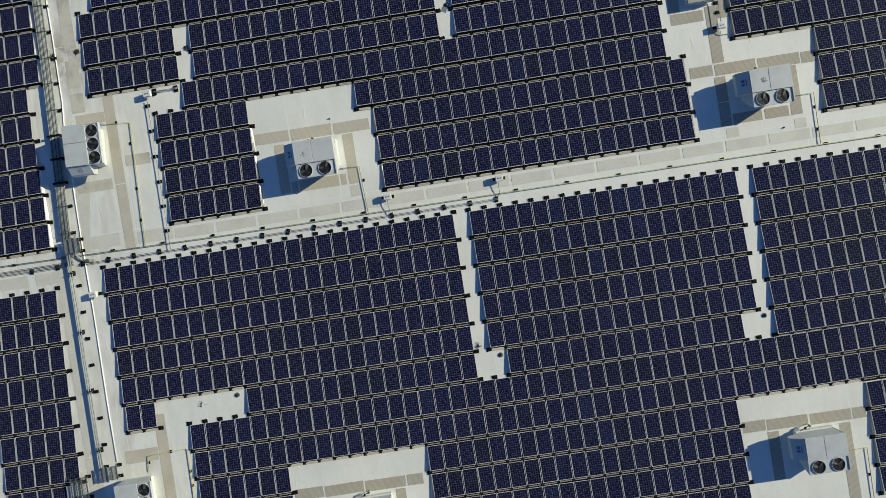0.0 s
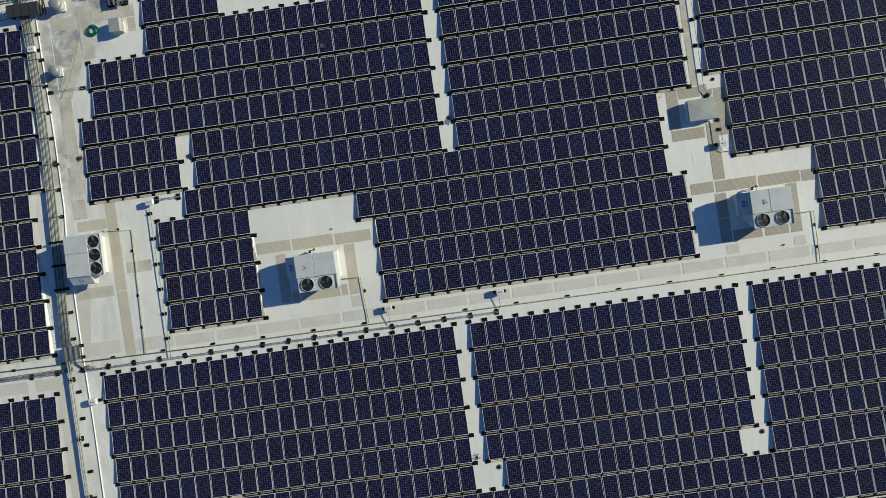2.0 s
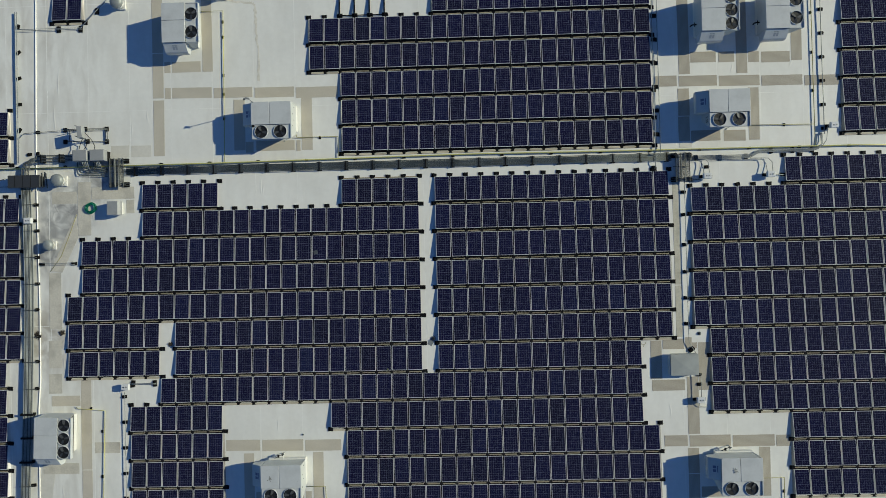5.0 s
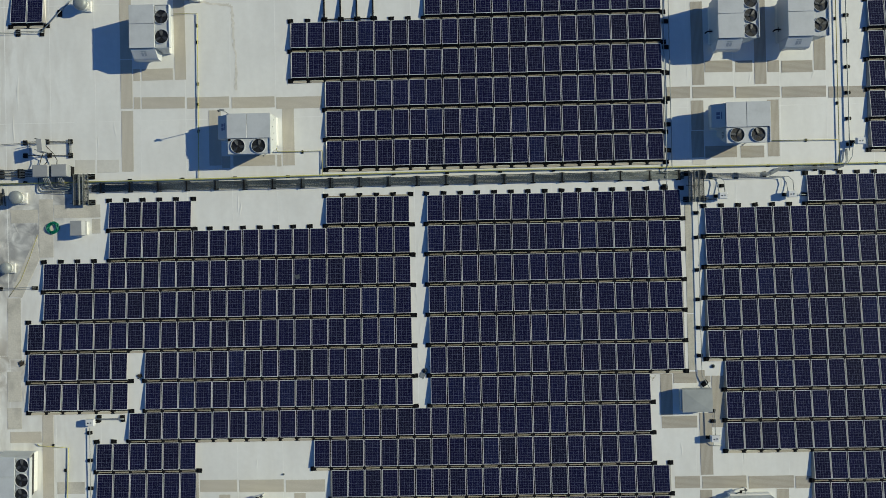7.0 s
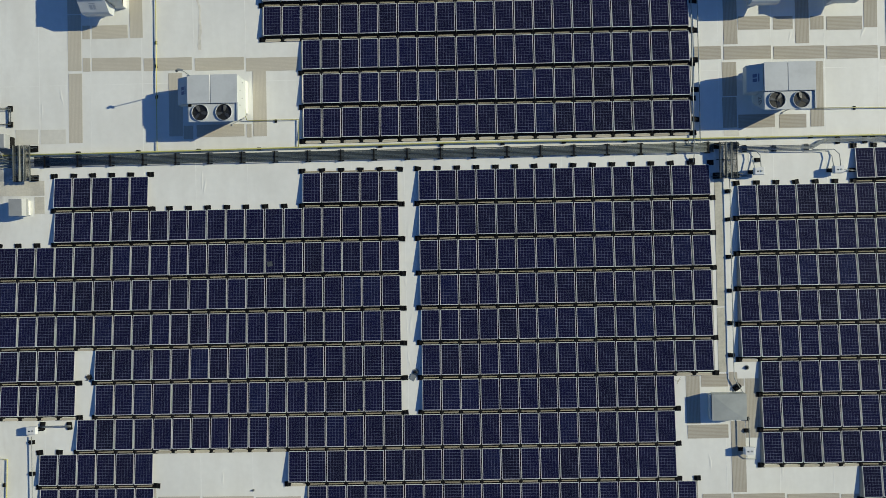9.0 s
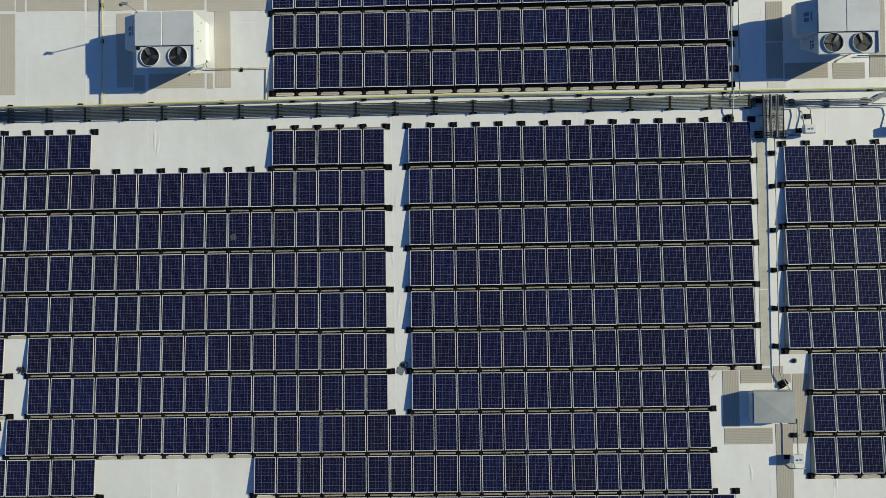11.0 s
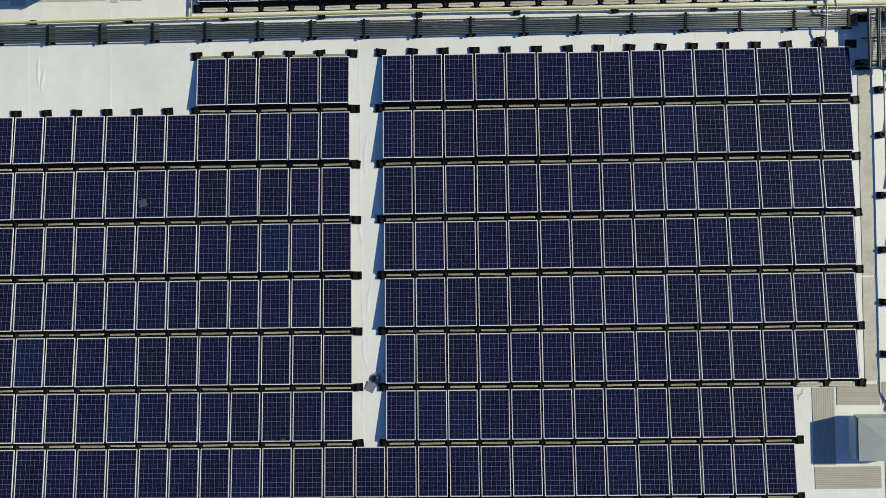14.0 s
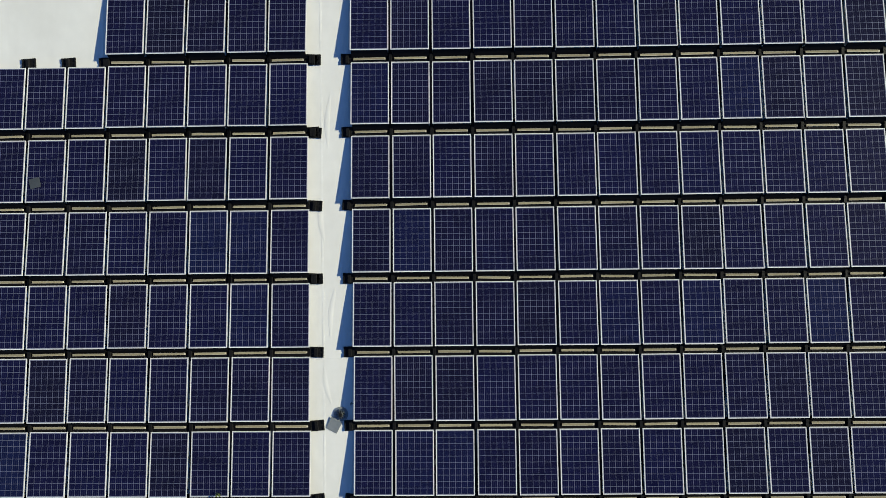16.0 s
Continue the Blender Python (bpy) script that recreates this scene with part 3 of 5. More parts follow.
def unit_wide(x, y, label, bracket=False):
    """Two-fan unit: cabinet behind, fan deck in front, hood on the west end, end panel proud of the deck in the east. (x, y) is the deck's front west corner."""
    u = thing("rooftop_unit", x, y, 0, label, "air conditioner", "rooftop units")
    bm = bmesh.new()
    box(bm, 0.1, 2.66, 0.7, 2.5, 0.004, 0.36, 0, 0.03)
    part("curb", bm, CURB, u)
    bm = bmesh.new()
    box(bm, 0, 2.57, 0.98, 2.42, 0.36, 1.62, 0, 0.015)
    part("cabinet", bm, CABINET, u)
    for x0, x1 in ((-0.02, 1.19), (1.215, 2.64)):
        bm = bmesh.new()
        box(bm, x0, x1, 0.95, 2.46, 1.625, 1.66, 0, 0.01)
        part("top_panel", bm, CABINET_TOP, u)
    bm = bmesh.new()
    box(bm, 0, 2.565, 0.0, 0.945, 1.49, 1.58, 0, 0.012)
    part("fan_deck", bm, CABINET_TOP, u)
    bm = bmesh.new()
    fs = prism(bm, [(0.04, 1.485), (0.975, 1.485), (0.975, 0.36), (0.60, 0.36)], "x", 0.0, 2.54)
    for f in fs:
        f.material_index = 1 if f.normal.y < -0.5 else 0
    part("coil_section", bm, [CABINET, FAN_DARK], u, "tapered condenser section with dark coil face")
    bm = bmesh.new()
    prism(bm, [(0.0, 1.655), (2.43, 1.655 - 0.035), (2.43, 0.36), (0.55, 0.36)], "x", 2.575, 2.64)
    part("end_panel", bm, CABINET, u)
    access_latches(u, [(2.645, 0.9, 1.3), (2.645, 1.35, 0.95), (2.645, 1.7, 1.25), (2.645, 2.2, 0.9)])
    if bracket:
        bm = bmesh.new()
        box(bm, 0.02, 0.19, 0.80, 0.93, 1.582, 1.64, 0, 0.01)
        part("deck_bracket", bm, BLACK, u, "small black bracket")
    for fx in (0.63, 1.89):
        fan(u, fx, 0.48, 1.582, 0.42)
    bm = bmesh.new()
    prism(bm, [(-0.02, 1.56), (-0.69, 1.20), (-0.72, 1.16), (-0.70, 0.78), (-0.02, 0.55)], "y", 1.0, 2.42)
    part("intake_hood", bm, CABINET, u)
    bm = bmesh.new()
    slope = Matrix.Translation((-0.02, 0, 1.56)) @ pose(0, 0, 0, 0, -28.2, 0)
    for k in range(2):
        box(bm, -0.5, -0.3, 1.5 + 0.24 * k, 1.68 + 0.24 * k, 0.003, 0.007, 0, 0, slope)
    box(bm, -0.24, -0.18, 1.5, 1.92, 0.003, 0.007, 0, 0, slope)
    part("maker_plate", bm, PLATE, u, "bluish square maker plate")
    return u


def unit_long(x, y, fans, label, length=2.6, turn=0.0):
    """Unit with its fans along the east side and the hood on the near end. (x, y) is the near west corner of the cabinet."""
    u = thing("rooftop_unit", x, y, 0, label, "air conditioner", "rooftop units", rz=turn)
    bm = bmesh.new()
    box(bm, 0.05, 1.85, 0.1, length - 0.1, 0.004, 0.36, 0, 0.03)
    part("curb", bm, CURB, u)
    bm = bmesh.new()
    box(bm, 0, 1.52, 0, length, 0.36, 1.62, 0, 0.015)
    part("cabinet", bm, CABINET, u)
    for y0, y1 in ((-0.02, length * 0.56 - 0.01), (length * 0.56 + 0.012, length + 0.02)):
        bm = bmesh.new()
        box(bm, -0.02, 1.54, y0, y1, 1.625, 1.66, 0, 0.01)
        part("top_panel", bm, CABINET_TOP, u)
    bm = bmesh.new()
    box(bm, 1.545, 2.40, 0.03, length - 0.03, 1.49, 1.58, 0, 0.012)
    part("fan_deck", bm, CABINET_TOP, u)
    bm = bmesh.new()
    fs = prism(bm, [(2.36, 1.485), (1.53, 1.485), (1.53, 0.36), (1.85, 0.36)], "y", 0.06, length - 0.06)
    for f in fs:
        f.material_index = 1 if f.normal.x > 0.5 else 0
    part("coil_section", bm, [CABINET, FAN_DARK], u, "tapered condenser section with dark coil face")
    bm = bmesh.new()
    box(bm, 2.405, 2.46, 0.0, length, 1.42, 1.655, 0, 0.006)
    part("deck_rim", bm, CABINET_TOP, u)
    for y0, y1 in ((-0.02, 0.025), (length - 0.025, length + 0.02)):
        bm = bmesh.new()
        prism(bm, [(2.40, 1.60), (1.545, 1.60), (1.545, 0.40), (1.85, 0.40)], "y", y0, y1)
        part("end_panel", bm, CABINET, u)
    first, step, r = (0.66, 1.2, 0.42) if fans == 2 else (0.43, 0.89, 0.405)
    for k in range(fans):
        fan(u, 1.95, first + k * step, 1.582, r)
    bm = bmesh.new()
    prism(bm, [(-0.025, 1.56), (-0.52, 1.17), (-0.57, 1.08), (-0.56, 0.7), (-0.025, 0.55)], "x", 0.0, 1.50)
    part("intake_hood", bm, CABINET_TOP, u)
    bm = bmesh.new()
    face = Matrix.Translation((0, -0.025, 1.56)) @ pose(0, 0, 0, 38.1)
    for k in range(2):
        box(bm, 0.58 + 0.18 * k, 0.72 + 0.18 * k, -0.48, -0.24, 0.003, 0.007, 0, 0, face)
    box(bm, 0.58, 0.90, -0.20, -0.15, 0.003, 0.007, 0, 0, face)
    part("maker_plate", bm, PLATE_PALE, u, "grey maker mark on the hood")
    return u


def drain_spout(parent, y):
    """Dark trapped condensate outlet on the west side of a unit."""
    bm = bmesh.new()
    tube(bm, [(0.0, y, 0.75), (-0.20, y, 0.75), (-0.30, y, 0.68), (-0.32, y - 0.02, 0.5)], 0.045, 8)
    tube(bm, [(-0.14, y - 0.14, 0.76), (-0.14, y + 0.14, 0.76)], 0.025, 6)
    part("drain_spout", bm, BLACK, parent, "dark plastic drain outlet")


WIDE = "pale grey two-fan rooftop air conditioner on its curb"
for ux, uy in ((-9.17, 28.42), (-9.03, 4.43), (21.05, 4.35), (20.97, -19.8), (-9.0, -19.9)):
    unit_wide(ux, uy, WIDE, uy > 20)
UNIT_2B = unit_wide(20.95, 28.39, "pale grey two-fan rooftop air conditioner lettered 2B")
unit_long(-15.03, 35.03, 2, "pale grey rooftop air conditioner with two side fans")
for unit in (unit_long(20.61, 34.72, 3, "pale grey rooftop air conditioner with three fans"),
             unit_long(24.79, 34.73, 2, "pale grey rooftop air conditioner beside a taller twin")):
    drain_spout(unit, 0.72)
unit_long(-24.12, 7.63, 3, "pale grey three-fan air conditioner beside cable conduits", 2.7, -1.8)
unit_long(-24.33, -16.5, 3, "pale grey three-fan air conditioner near conduits", 2.7)


# ---- roof seams, walkway pads and patches ----
for k in range(-8, 15):
    sx = -9.5 + 2.88 * k
    bm = bmesh.new()
    box(bm, sx - 0.025, sx + 0.025, -30, 48, 0.0005, 0.002)
    part("membrane_seam", bm, SEAM, roof)
for sy in (-24, -12.9, 3.05, 16.2, 30.95, 38.4):
    bm = bmesh.new()
    box(bm, -40, 40, sy - 0.02, sy + 0.02, 0.0025, 0.004)
    part("membrane_seam", bm, SEAM, roof)


def walkway(x0, x1, y0, y1, mat=None, label="tan ribbed rubber walkway pad on the white roof", name="walkway_pad", up=0.006):
    """A pad lying flat; its ribs run along the longer side."""
    w, h = x1 - x0, y1 - y0
    tall = h > w
    a, b = (h, w) if tall else (w, h)
    bm = bmesh.new()
    box(bm, -a / 2, a / 2, -b / 2, b / 2, 0.002, up, 0, 0.003)
    ob = part(name, bm, mat or RIBBED)
    ob.matrix_basis = pose((x0 + x1) / 2, (y0 + y1) / 2, 0.004, 0, 0, (90 if tall else 0) + jitter.gauss(0, 0.25))
    return tagged(ob, label, "walkway pad", "walkway pads")


PADS = (
    (-16.5, -15.75, 34.9, 38.7), (-16.5, -15.75, 31.75, 34.85), (-16.5, -15.75, 27.75, 31.6),
    (-15.68, -15.26, 31.7, 32.45), (-15.17, -12.42, 31.7, 32.43), (-12.28, -9.6, 31.65, 32.36), (-9.44, -6.71, 31.6, 32.3), (-6.6, -3.7, 31.5, 32.24),
    (-13.04, -12.32, 33.5, 38.6), (-15.68, -15.25, 33.5, 34.25), (-15.14, -13.15, 33.5, 34.24),
    (-6.25, -5.5, 27.9, 31.5), (-9.4, -6.75, 27.92, 28.6), (-6.62, -6.35, 27.85, 28.58), (-10.12, -9.6, 27.82, 28.57), (-10.92, -10.15, 28.0, 31.5),
    (18.0, 19.46, 31.55, 32.28), (19.6, 22.17, 31.52, 32.24), (22.31, 25.05, 31.47, 32.18), (25.18, 27.93, 31.42, 32.12), (28.07, 30.4, 31.35, 32.05),
    (19.6, 20.35, 32.36, 37.6), (19.5, 20.27, 29.52, 31.38), (19.48, 20.25, 27.8, 29.47), (20.41, 22.14, 33.13, 33.86), (22.32, 23.38, 33.1, 33.82),
    (23.51, 24.25, 32.32, 37.6), (24.32, 25.05, 33.05, 33.78), (25.2, 27.12, 33.0, 33.74), (27.24, 27.96, 33.1, 37.5), (24.23, 24.96, 27.76, 31.32),
    (20.32, 22.3, 27.77, 28.5), (22.54, 24.0, 27.72, 28.46),
    (17.18, 17.92, 11.7, 14.3), (17.22, 19.42, 10.9, 11.64), (18.0, 19.45, 13.7, 14.4), (19.52, 19.96, 13.72, 14.48), (19.97, 20.3, 13.72, 14.12), (20.37, 21.1, 10.9, 14.12), (19.57, 20.34, 7.95, 11.82),
    (17.95, 19.5, 7.14, 7.88), (19.64, 22.39, 7.1, 7.86), (22.53, 25.33, 7.05, 7.82), (25.43, 26.4, 7.02, 7.78),
    (-11.9, -9.57, 7.38, 8.13), (-9.42, -6.6, 7.33, 8.1), (-6.47, -4.0, 7.29, 8.05),
    (19.5, 20.25, 5.3, 7.0), (19.5, 20.25, 3.65, 5.25), (24.25, 25.0, 3.7, 7.0), (20.35, 22.3, 3.7, 4.4), (22.5, 24.1, 3.7, 4.4),
    (-5.95, -5.24, 3.78, 7.22), (-9.35, -6.62, 3.8, 4.55), (-6.5, -6.1, 3.8, 4.55), (-10.7, -10.0, 3.85, 7.2), (-9.9, -9.45, 3.8, 4.55),
    (17.8, 19.35, -17.05, -16.3), (19.45, 22.2, -17.1, -16.35), (22.35, 25.1, -17.15, -16.4), (25.2, 26.1, -17.15, -16.4),
    (19.4, 20.15, -20.5, -17.2), (24.2, 24.95, -22.5, -17.3), (-13.0, -11.0, -17.1, -16.35), (-10.9, -8.2, -17.15, -16.4), (-8.1, -5.3, -17.2, -16.45), (-5.2, -4.1, -17.2, -16.45), (-6.1, -5.4, -22, -17.3))
for p in PADS:
    walkway(*p, DUSTY if p[0] < 10 and p[3] > 0 else RIBBED)
SMOOTH = (
    (-21.9, -21.19, 6.3, 12.55), (-21.9, -21.19, 1.75, 6.25), (-21.85, -21.1, -16.5, -9.8), (-23.95, -21.95, 10.68, 11.38),
    (-24.2, -21.9, -12.9, -12.0))
for p in SMOOTH:
    walkway(*p, PAD, "dusty tan smooth walkway strip glued to the roof")
for p in ((-21.0, -19.25, 7.4, 8.15), (-24.6, -22.1, 6.02, 6.77), (-23.7, -21.95, 24.62, 25.45), (-20.92, -17.94, 24.88, 25.7), (-18.5, -17.95, 23.86, 24.8), (-21.88, -20.98, 22.4, 26.1), (-24.0, -23.14, 16.0, 19.85), (-24.08, -23.2, 13.3, 15.2), (-24.12, -23.2, 11.55, 12.9)):
    walkway(*p, FADED, "faded smooth walkway strip half covered by roof dust")
bm = bmesh.new()
prism(bm, [(-24.35, 1.95), (-23.65, 7.0), (-24.6, 7.05), (-25.2, 2.0)], "z", 0.0044, 0.0075)
tagged(part("roof_patch", bm, GREY_PATCH), "pale grey coated strip along the roof seam", "roof patch")
bm = bmesh.new()
prism(bm, [(-22.03, 23.9), (-21.9, 22.27), (-23.05, 19.88), (-23.88, 20.0)], "z", 0.004, 0.014)
tagged(part("walkway_pad", bm, FADED), "dusty tan walkway strip laid at a slant", "walkway pad", "walkway pads")
PATCHES = [(-19.5, -18.24, 27.72, 28.55), (-18.1, -16.7, 27.72, 28.52), (-24.25, -22.2, 2.1, 3.0), (-21.0, -18.5, 2.0, 2.85), (24.35, 25.12, 2.77, 3.42), (19.77, 20.6, 2.85, 3.5), (-5.94, -5.28, 2.91, 3.66)]
PATCHES += [(19.53, 20.36, 27.36, 27.66)]
PATCHES += [(-31.0, -29.0, 0.22, 1.02), (-28.46, -27.03, 0.18, 1.0), (-27.0, -26.02, -4.65, 1.05), (-27.0, -26.02, -12.0, -4.72), (-27.0, -26.02, -16.0, -12.05)]
PATCHES += [(-18.36 + 2.92 * k, -15.63 + 2.92 * k, 1.96, 2.66) for k in range(17)]
for p in PATCHES:
    walkway(*p, GREY_PATCH, "pale grey coated patch on the white roof", "roof_patch")


for y0, y1 in ((14.5, 18.0), (18.06, 25.0)):
    walkway(18.95, 19.41, y0, y1, STRIP, "dusty tan coated strip between panel fields", "roof_patch")


# ---- pipes, conduits and trays ----
def pipe(name, points, r, mat, label, category, group=""):
    bm = bmesh.new()
    tube(bm, points, r, 8)
    return tagged(part(name, bm, mat), label, category, group)


SUPPORT = mesh_of("support_block", (lambda b: (relief(b, [-0.17, -0.10, 0.10, 0.17], [-0.11, -0.04, 0.04, 0.11], [[0.04, 0.07, 0.04], [0.07, 0.10, 0.07], [0.04, 0.07, 0.04]]), b)[1])(bmesh.new()), BLACK)


def support(x, y, turn=0.0, size=1.0, label="black rubber pipe support block on the roof", tall=1.0):
    ob = new("pipe_support", SUPPORT)
    ob.matrix_basis = pose(x, y, 0.004, 0, 0, turn + jitter.gauss(0, 3)) @ Matrix.Diagonal((size, size, tall, 1))
    return tagged(ob, label, "pipe support", "pipe supports")


def conduit_run(axis, start, end, offsets, r, z, mat, label, step=0.0, first=0.0):
    """Parallel straight conduits with strut supports under them. axis x or y; offsets are the places across."""
    run = thing("conduit_run", 0, 0, 0, label, "conduits", "conduit runs")
    for o in offsets:
        bm = bmesh.new()
        wob = [jitter.gauss(0, 0.006) for _ in range(7)]
        pts = [(start + (end - start) * q / 6, o + wob[q], z + abs(wob[q])) for q in range(7)]
        tube(bm, [(u, v, h) if axis == "x" else (v, u, h) for u, v, h in pts], r, 6)
        part("conduit", bm, mat, run)
    if step:
        mid, half = (min(offsets) + max(offsets)) / 2, (max(offsets) - min(offsets)) / 2 + 0.08
        at = first
        while at < max(start, end):
            bm = bmesh.new()
            u0, u1, v0, v1 = at - 0.16, at + 0.16, mid - half, mid + half
            w0, w1 = at - 0.035, at + 0.035
            if axis == "x":
                box(bm, u0, u1, v0, v1, 0.003, z - r - 0.05)
            else:
                box(bm, v0, v1, u0, u1, 0.003, z - r - 0.05)
            part("support_foot", bm, BLACK, run)
            bm = bmesh.new()
            box(bm, w0, w1, v0, v1, z - r - 0.05, z - r) if axis == "x" else box(bm, v0, v1, w0, w1, z - r - 0.05, z - r)
            part("strut", bm, DARK_STEEL, run)
            bm = bmesh.new()
            box(bm, w0, w1, v0, v1, z + r + 0.002, z + r + 0.02) if axis == "x" else box(bm, v0, v1, w0, w1, z + r + 0.002, z + r + 0.02)
            part("clamp", bm, BLACK, run)
            at += step
    return run


def spread(a, b, n):
    return [a + (b - a) * i / (n - 1) for i in range(n)]


conduit_run("x", -18.4, 18.9, spread(26.5, 26.97, 8), 0.029, 0.13, AGED, "bundle of eight grey steel conduits on black supports", 1.82, -17.8)
for k in range(4):
    v = 0.07 * k
    pipe("conduit", [(19.9, 26.53 + v, 0.128), (24.0 + v / 2, 26.53 + v, 0.128), (24.25 + v / 2, 26.57 + v, 0.128), (24.8, 26.86 + v * 0.8, 0.128), (25.1, 26.9 + v * 0.8, 0.128), (28.4, 26.9 + v * 0.8, 0.128), (28.75 + v / 2, 27.0 + v * 0.8, 0.2), (28.95 + v / 2, 27.35, 0.2), (28.95 + v / 2, 28.1, 0.128)],
         0.024, GALV, "long grey conduit that jogs past two combiner boxes", "conduit", "short conduits")
for x, y in ((20.6, 26.63), (22.2, 26.6), (23.95, 26.63), (25.65, 26.98), (27.1, 26.98), (28.4, 26.98)):
    support(x, y, 90, 1.15)
west_bundle = thing("conduit_run", 0, 0, 0, "bundle of weathered steel conduits running between panel fields", "conduits", "conduit runs")
for k in range(9):
    bm = bmesh.new()
    v = (k - 4) * 0.078
    tube(bm, [(x + v + jitter.gauss(0, 0.006), y, 0.26) for x, y in ((-25.78, 3.1), (-25.63, 6.4), (-25.46, 10.0), (-25.29, 15.0), (-25.2, 19.0), (-25.24, 23.0), (-25.34, 26.0))], 0.033, 6)
    part("conduit", bm, (GALV, DARK_STEEL, GALV)[k % 3], west_bundle)
for x, y in ((-24.78, 24.6), (-24.76, 22.8), (-24.76, 20.97), (-24.78, 19.14), (-24.81, 17.36), (-24.76, 15.52), (-24.84, 13.79), (-24.9, 11.93), (-25.27, 5.31), (-25.34, 3.47)):
    support(x, y)
    bm = bmesh.new()
    box(bm, x - 0.84, x + 0.03, y - 0.018, y + 0.018, 0.302, 0.326)
    part("strut", bm, DARK_STEEL, west_bundle)
    bm = bmesh.new()
    box(bm, x - 0.02, x + 0.02, y - 0.018, y + 0.018, 0.09, 0.302)
    part("post", bm, DARK_STEEL, west_bundle)
for x, y in ((-25.5, 10.2), (-25.5, 8.6), (-25.6, 6.95)):
    bm = bmesh.new()
    box(bm, x - 0.45, x + 0.45, y - 0.1, y + 0.1, 0.004, 0.2, 0, 0.01)
    foot = part("support_foot", bm, BLACK, west_bundle)
    bm = bmesh.new()
    box(bm, x - 0.45, x + 0.45, y - 0.07, y + 0.07, 0.3, 0.33, 0, 0.005)
    part("clamp", bm, BLACK, foot)
conduit_run("y", -13.0, 2.0, [-25.86, -25.72], 0.045, 0.28, GALV, "two grey conduits beside the white roof seam", 4.1, -11.6)
conduit_run("x", -31.0, -25.6, spread(1.24, 1.5, 4), 0.018, 0.12, DARK_STEEL, "thin grey conduits along the roof corridor")
conduit_run("x", -25.3, 3.9, [1.16, 1.25], 0.016, 0.118, DARK_STEEL, "two thin grey conduits along the roof corridor")
for k in range(19):
    support(-28.62 + 1.8 * k, 1.2 + 0.004 * (18 - k), 90 + jitter.gauss(0, 12), 1.15)
conduit_run("y", 1.3, 11.6, [-18.78], 0.022, 0.16, GALV, "single grey conduit from a combiner box")
conduit_run("y", 15.0, 25.0, [19.72], 0.024, 0.16, GALV, "single grey conduit in a narrow roof corridor")
conduit_run("y", 27.3, 38.5, [17.84, 18.18], 0.03, 0.13, GALV, "two bright steel conduits beside solar panels")
conduit_run("y", 28.0, 38.5, [29.2], 0.03, 0.13, GALV, "single steel conduit on black supports")
conduit_run("y", 27.5, 38.0, [-26.0, -25.88], 0.03, 0.13, GALV, "two grey conduits along a panel field edge")
conduit_run("x", -24.6, -22.0, spread(27.55, 27.95, 5), 0.03, 0.3, DARK_STEEL, "five dark conduits leading into grey enclosures", 1.3, -24.2)
for y in (11.25, 9.51, 7.75, 6.0, 4.3, 2.6):
    support(-18.86, y, tall=1.3)
for y in (24.33, 22.8, 20.76, 18.92, 17.15, 15.41):
    support(19.66, y, tall=1.3)
for k in range(7):
    support(18.0, 28.3 + 1.62 * k, 0, 1.25)
    support(29.25, 28.4 + 1.62 * k)
for k, y in enumerate((31.6, 33.4, 35.2, 29.8, 37.0)):
    support(-25.85, y, 20 * k)
for y in (-0.2, -2.05, -3.9, -5.75, -7.6, -9.45, -11.3):
    support(-25.5, y)
conduit_run("x", -24.6, -22.1, [20.42, 20.54], 0.012, 0.105, GALV, "two thin rods between rubber blocks")
support(-24.45, 20.48, 0, 1.1)
support(-22.2, 20.48, 0, 1.1)
conduit_run("x", -18.3, -16.6, [12.09, 12.15], 0.02, 0.118, GALV, "two thin conduits to a panel row")
support(-18.24, 12.14, 90, 1.3)
support(-16.74, 12.12, 90, 1.3)

# conduits that fan out under the west crossing tray
for k in range(4):
    pipe("conduit", [(-25.75 + 0.09 * k, 3.3, 0.26), (-25.72 + 0.09 * k, 1.95 - 0.03 * k, 0.24), (-25.82 + 0.06 * k, 1.58 - 0.05 * k, 0.16), (-26.15, 1.45 - 0.07 * k, 0.12), (-26.6, 1.43 - 0.07 * k, 0.12)], 0.02, GALV, "bent grey conduit at a roof crossing", "conduit", "short conduits")
for k in range(3):
    pipe("conduit", [(-25.25 + 0.09 * k, 3.3, 0.26), (-25.2 + 0.09 * k, 1.9, 0.24), (-25.1 + 0.1 * k, 1.6, 0.16), (-24.8 + 0.05 * k, 1.33 + 0.06 * k, 0.12), (-24.0, 1.3 + 0.06 * k, 0.118)], 0.02, GALV, "bent grey conduit at a roof crossing", "conduit", "short conduits")
support(-25.95, 1.42, 0, 1.1)
support(-24.75, 1.4, 0, 1.1)
for pts in ([(-26.3, 26.35, 0.35), (-26.9, 26.45, 0.1), (-27.7, 26.25, 0.03), (-31, 26.1, 0.03)], [(-26.3, 25.95, 0.35), (-26.8, 25.9, 0.06), (-31, 25.88, 0.03)]):
    pipe("cable", pts, 0.016, BLACK, "loose black cable leaving a covered tray", "cable", "loose cables")
for pts in ([(-20.95, 29.2, 0.75), (-20.85, 28.8, 0.5), (-20.95, 28.45, 0.5), (-21.1, 28.15, 0.6)], [(-20.9, 29.4, 0.75), (-20.6, 28.9, 0.4), (-20.4, 28.5, 0.4), (-20.3, 28.15, 0.6)], [(-21.0, 29.1, 0.7), (-21.35, 28.6, 0.5), (-21.4, 28.15, 0.6)]):
    pipe("cable", pts, 0.022, BLACK, "black flexible cable from the rack to an enclosure", "cable", "loose cables")

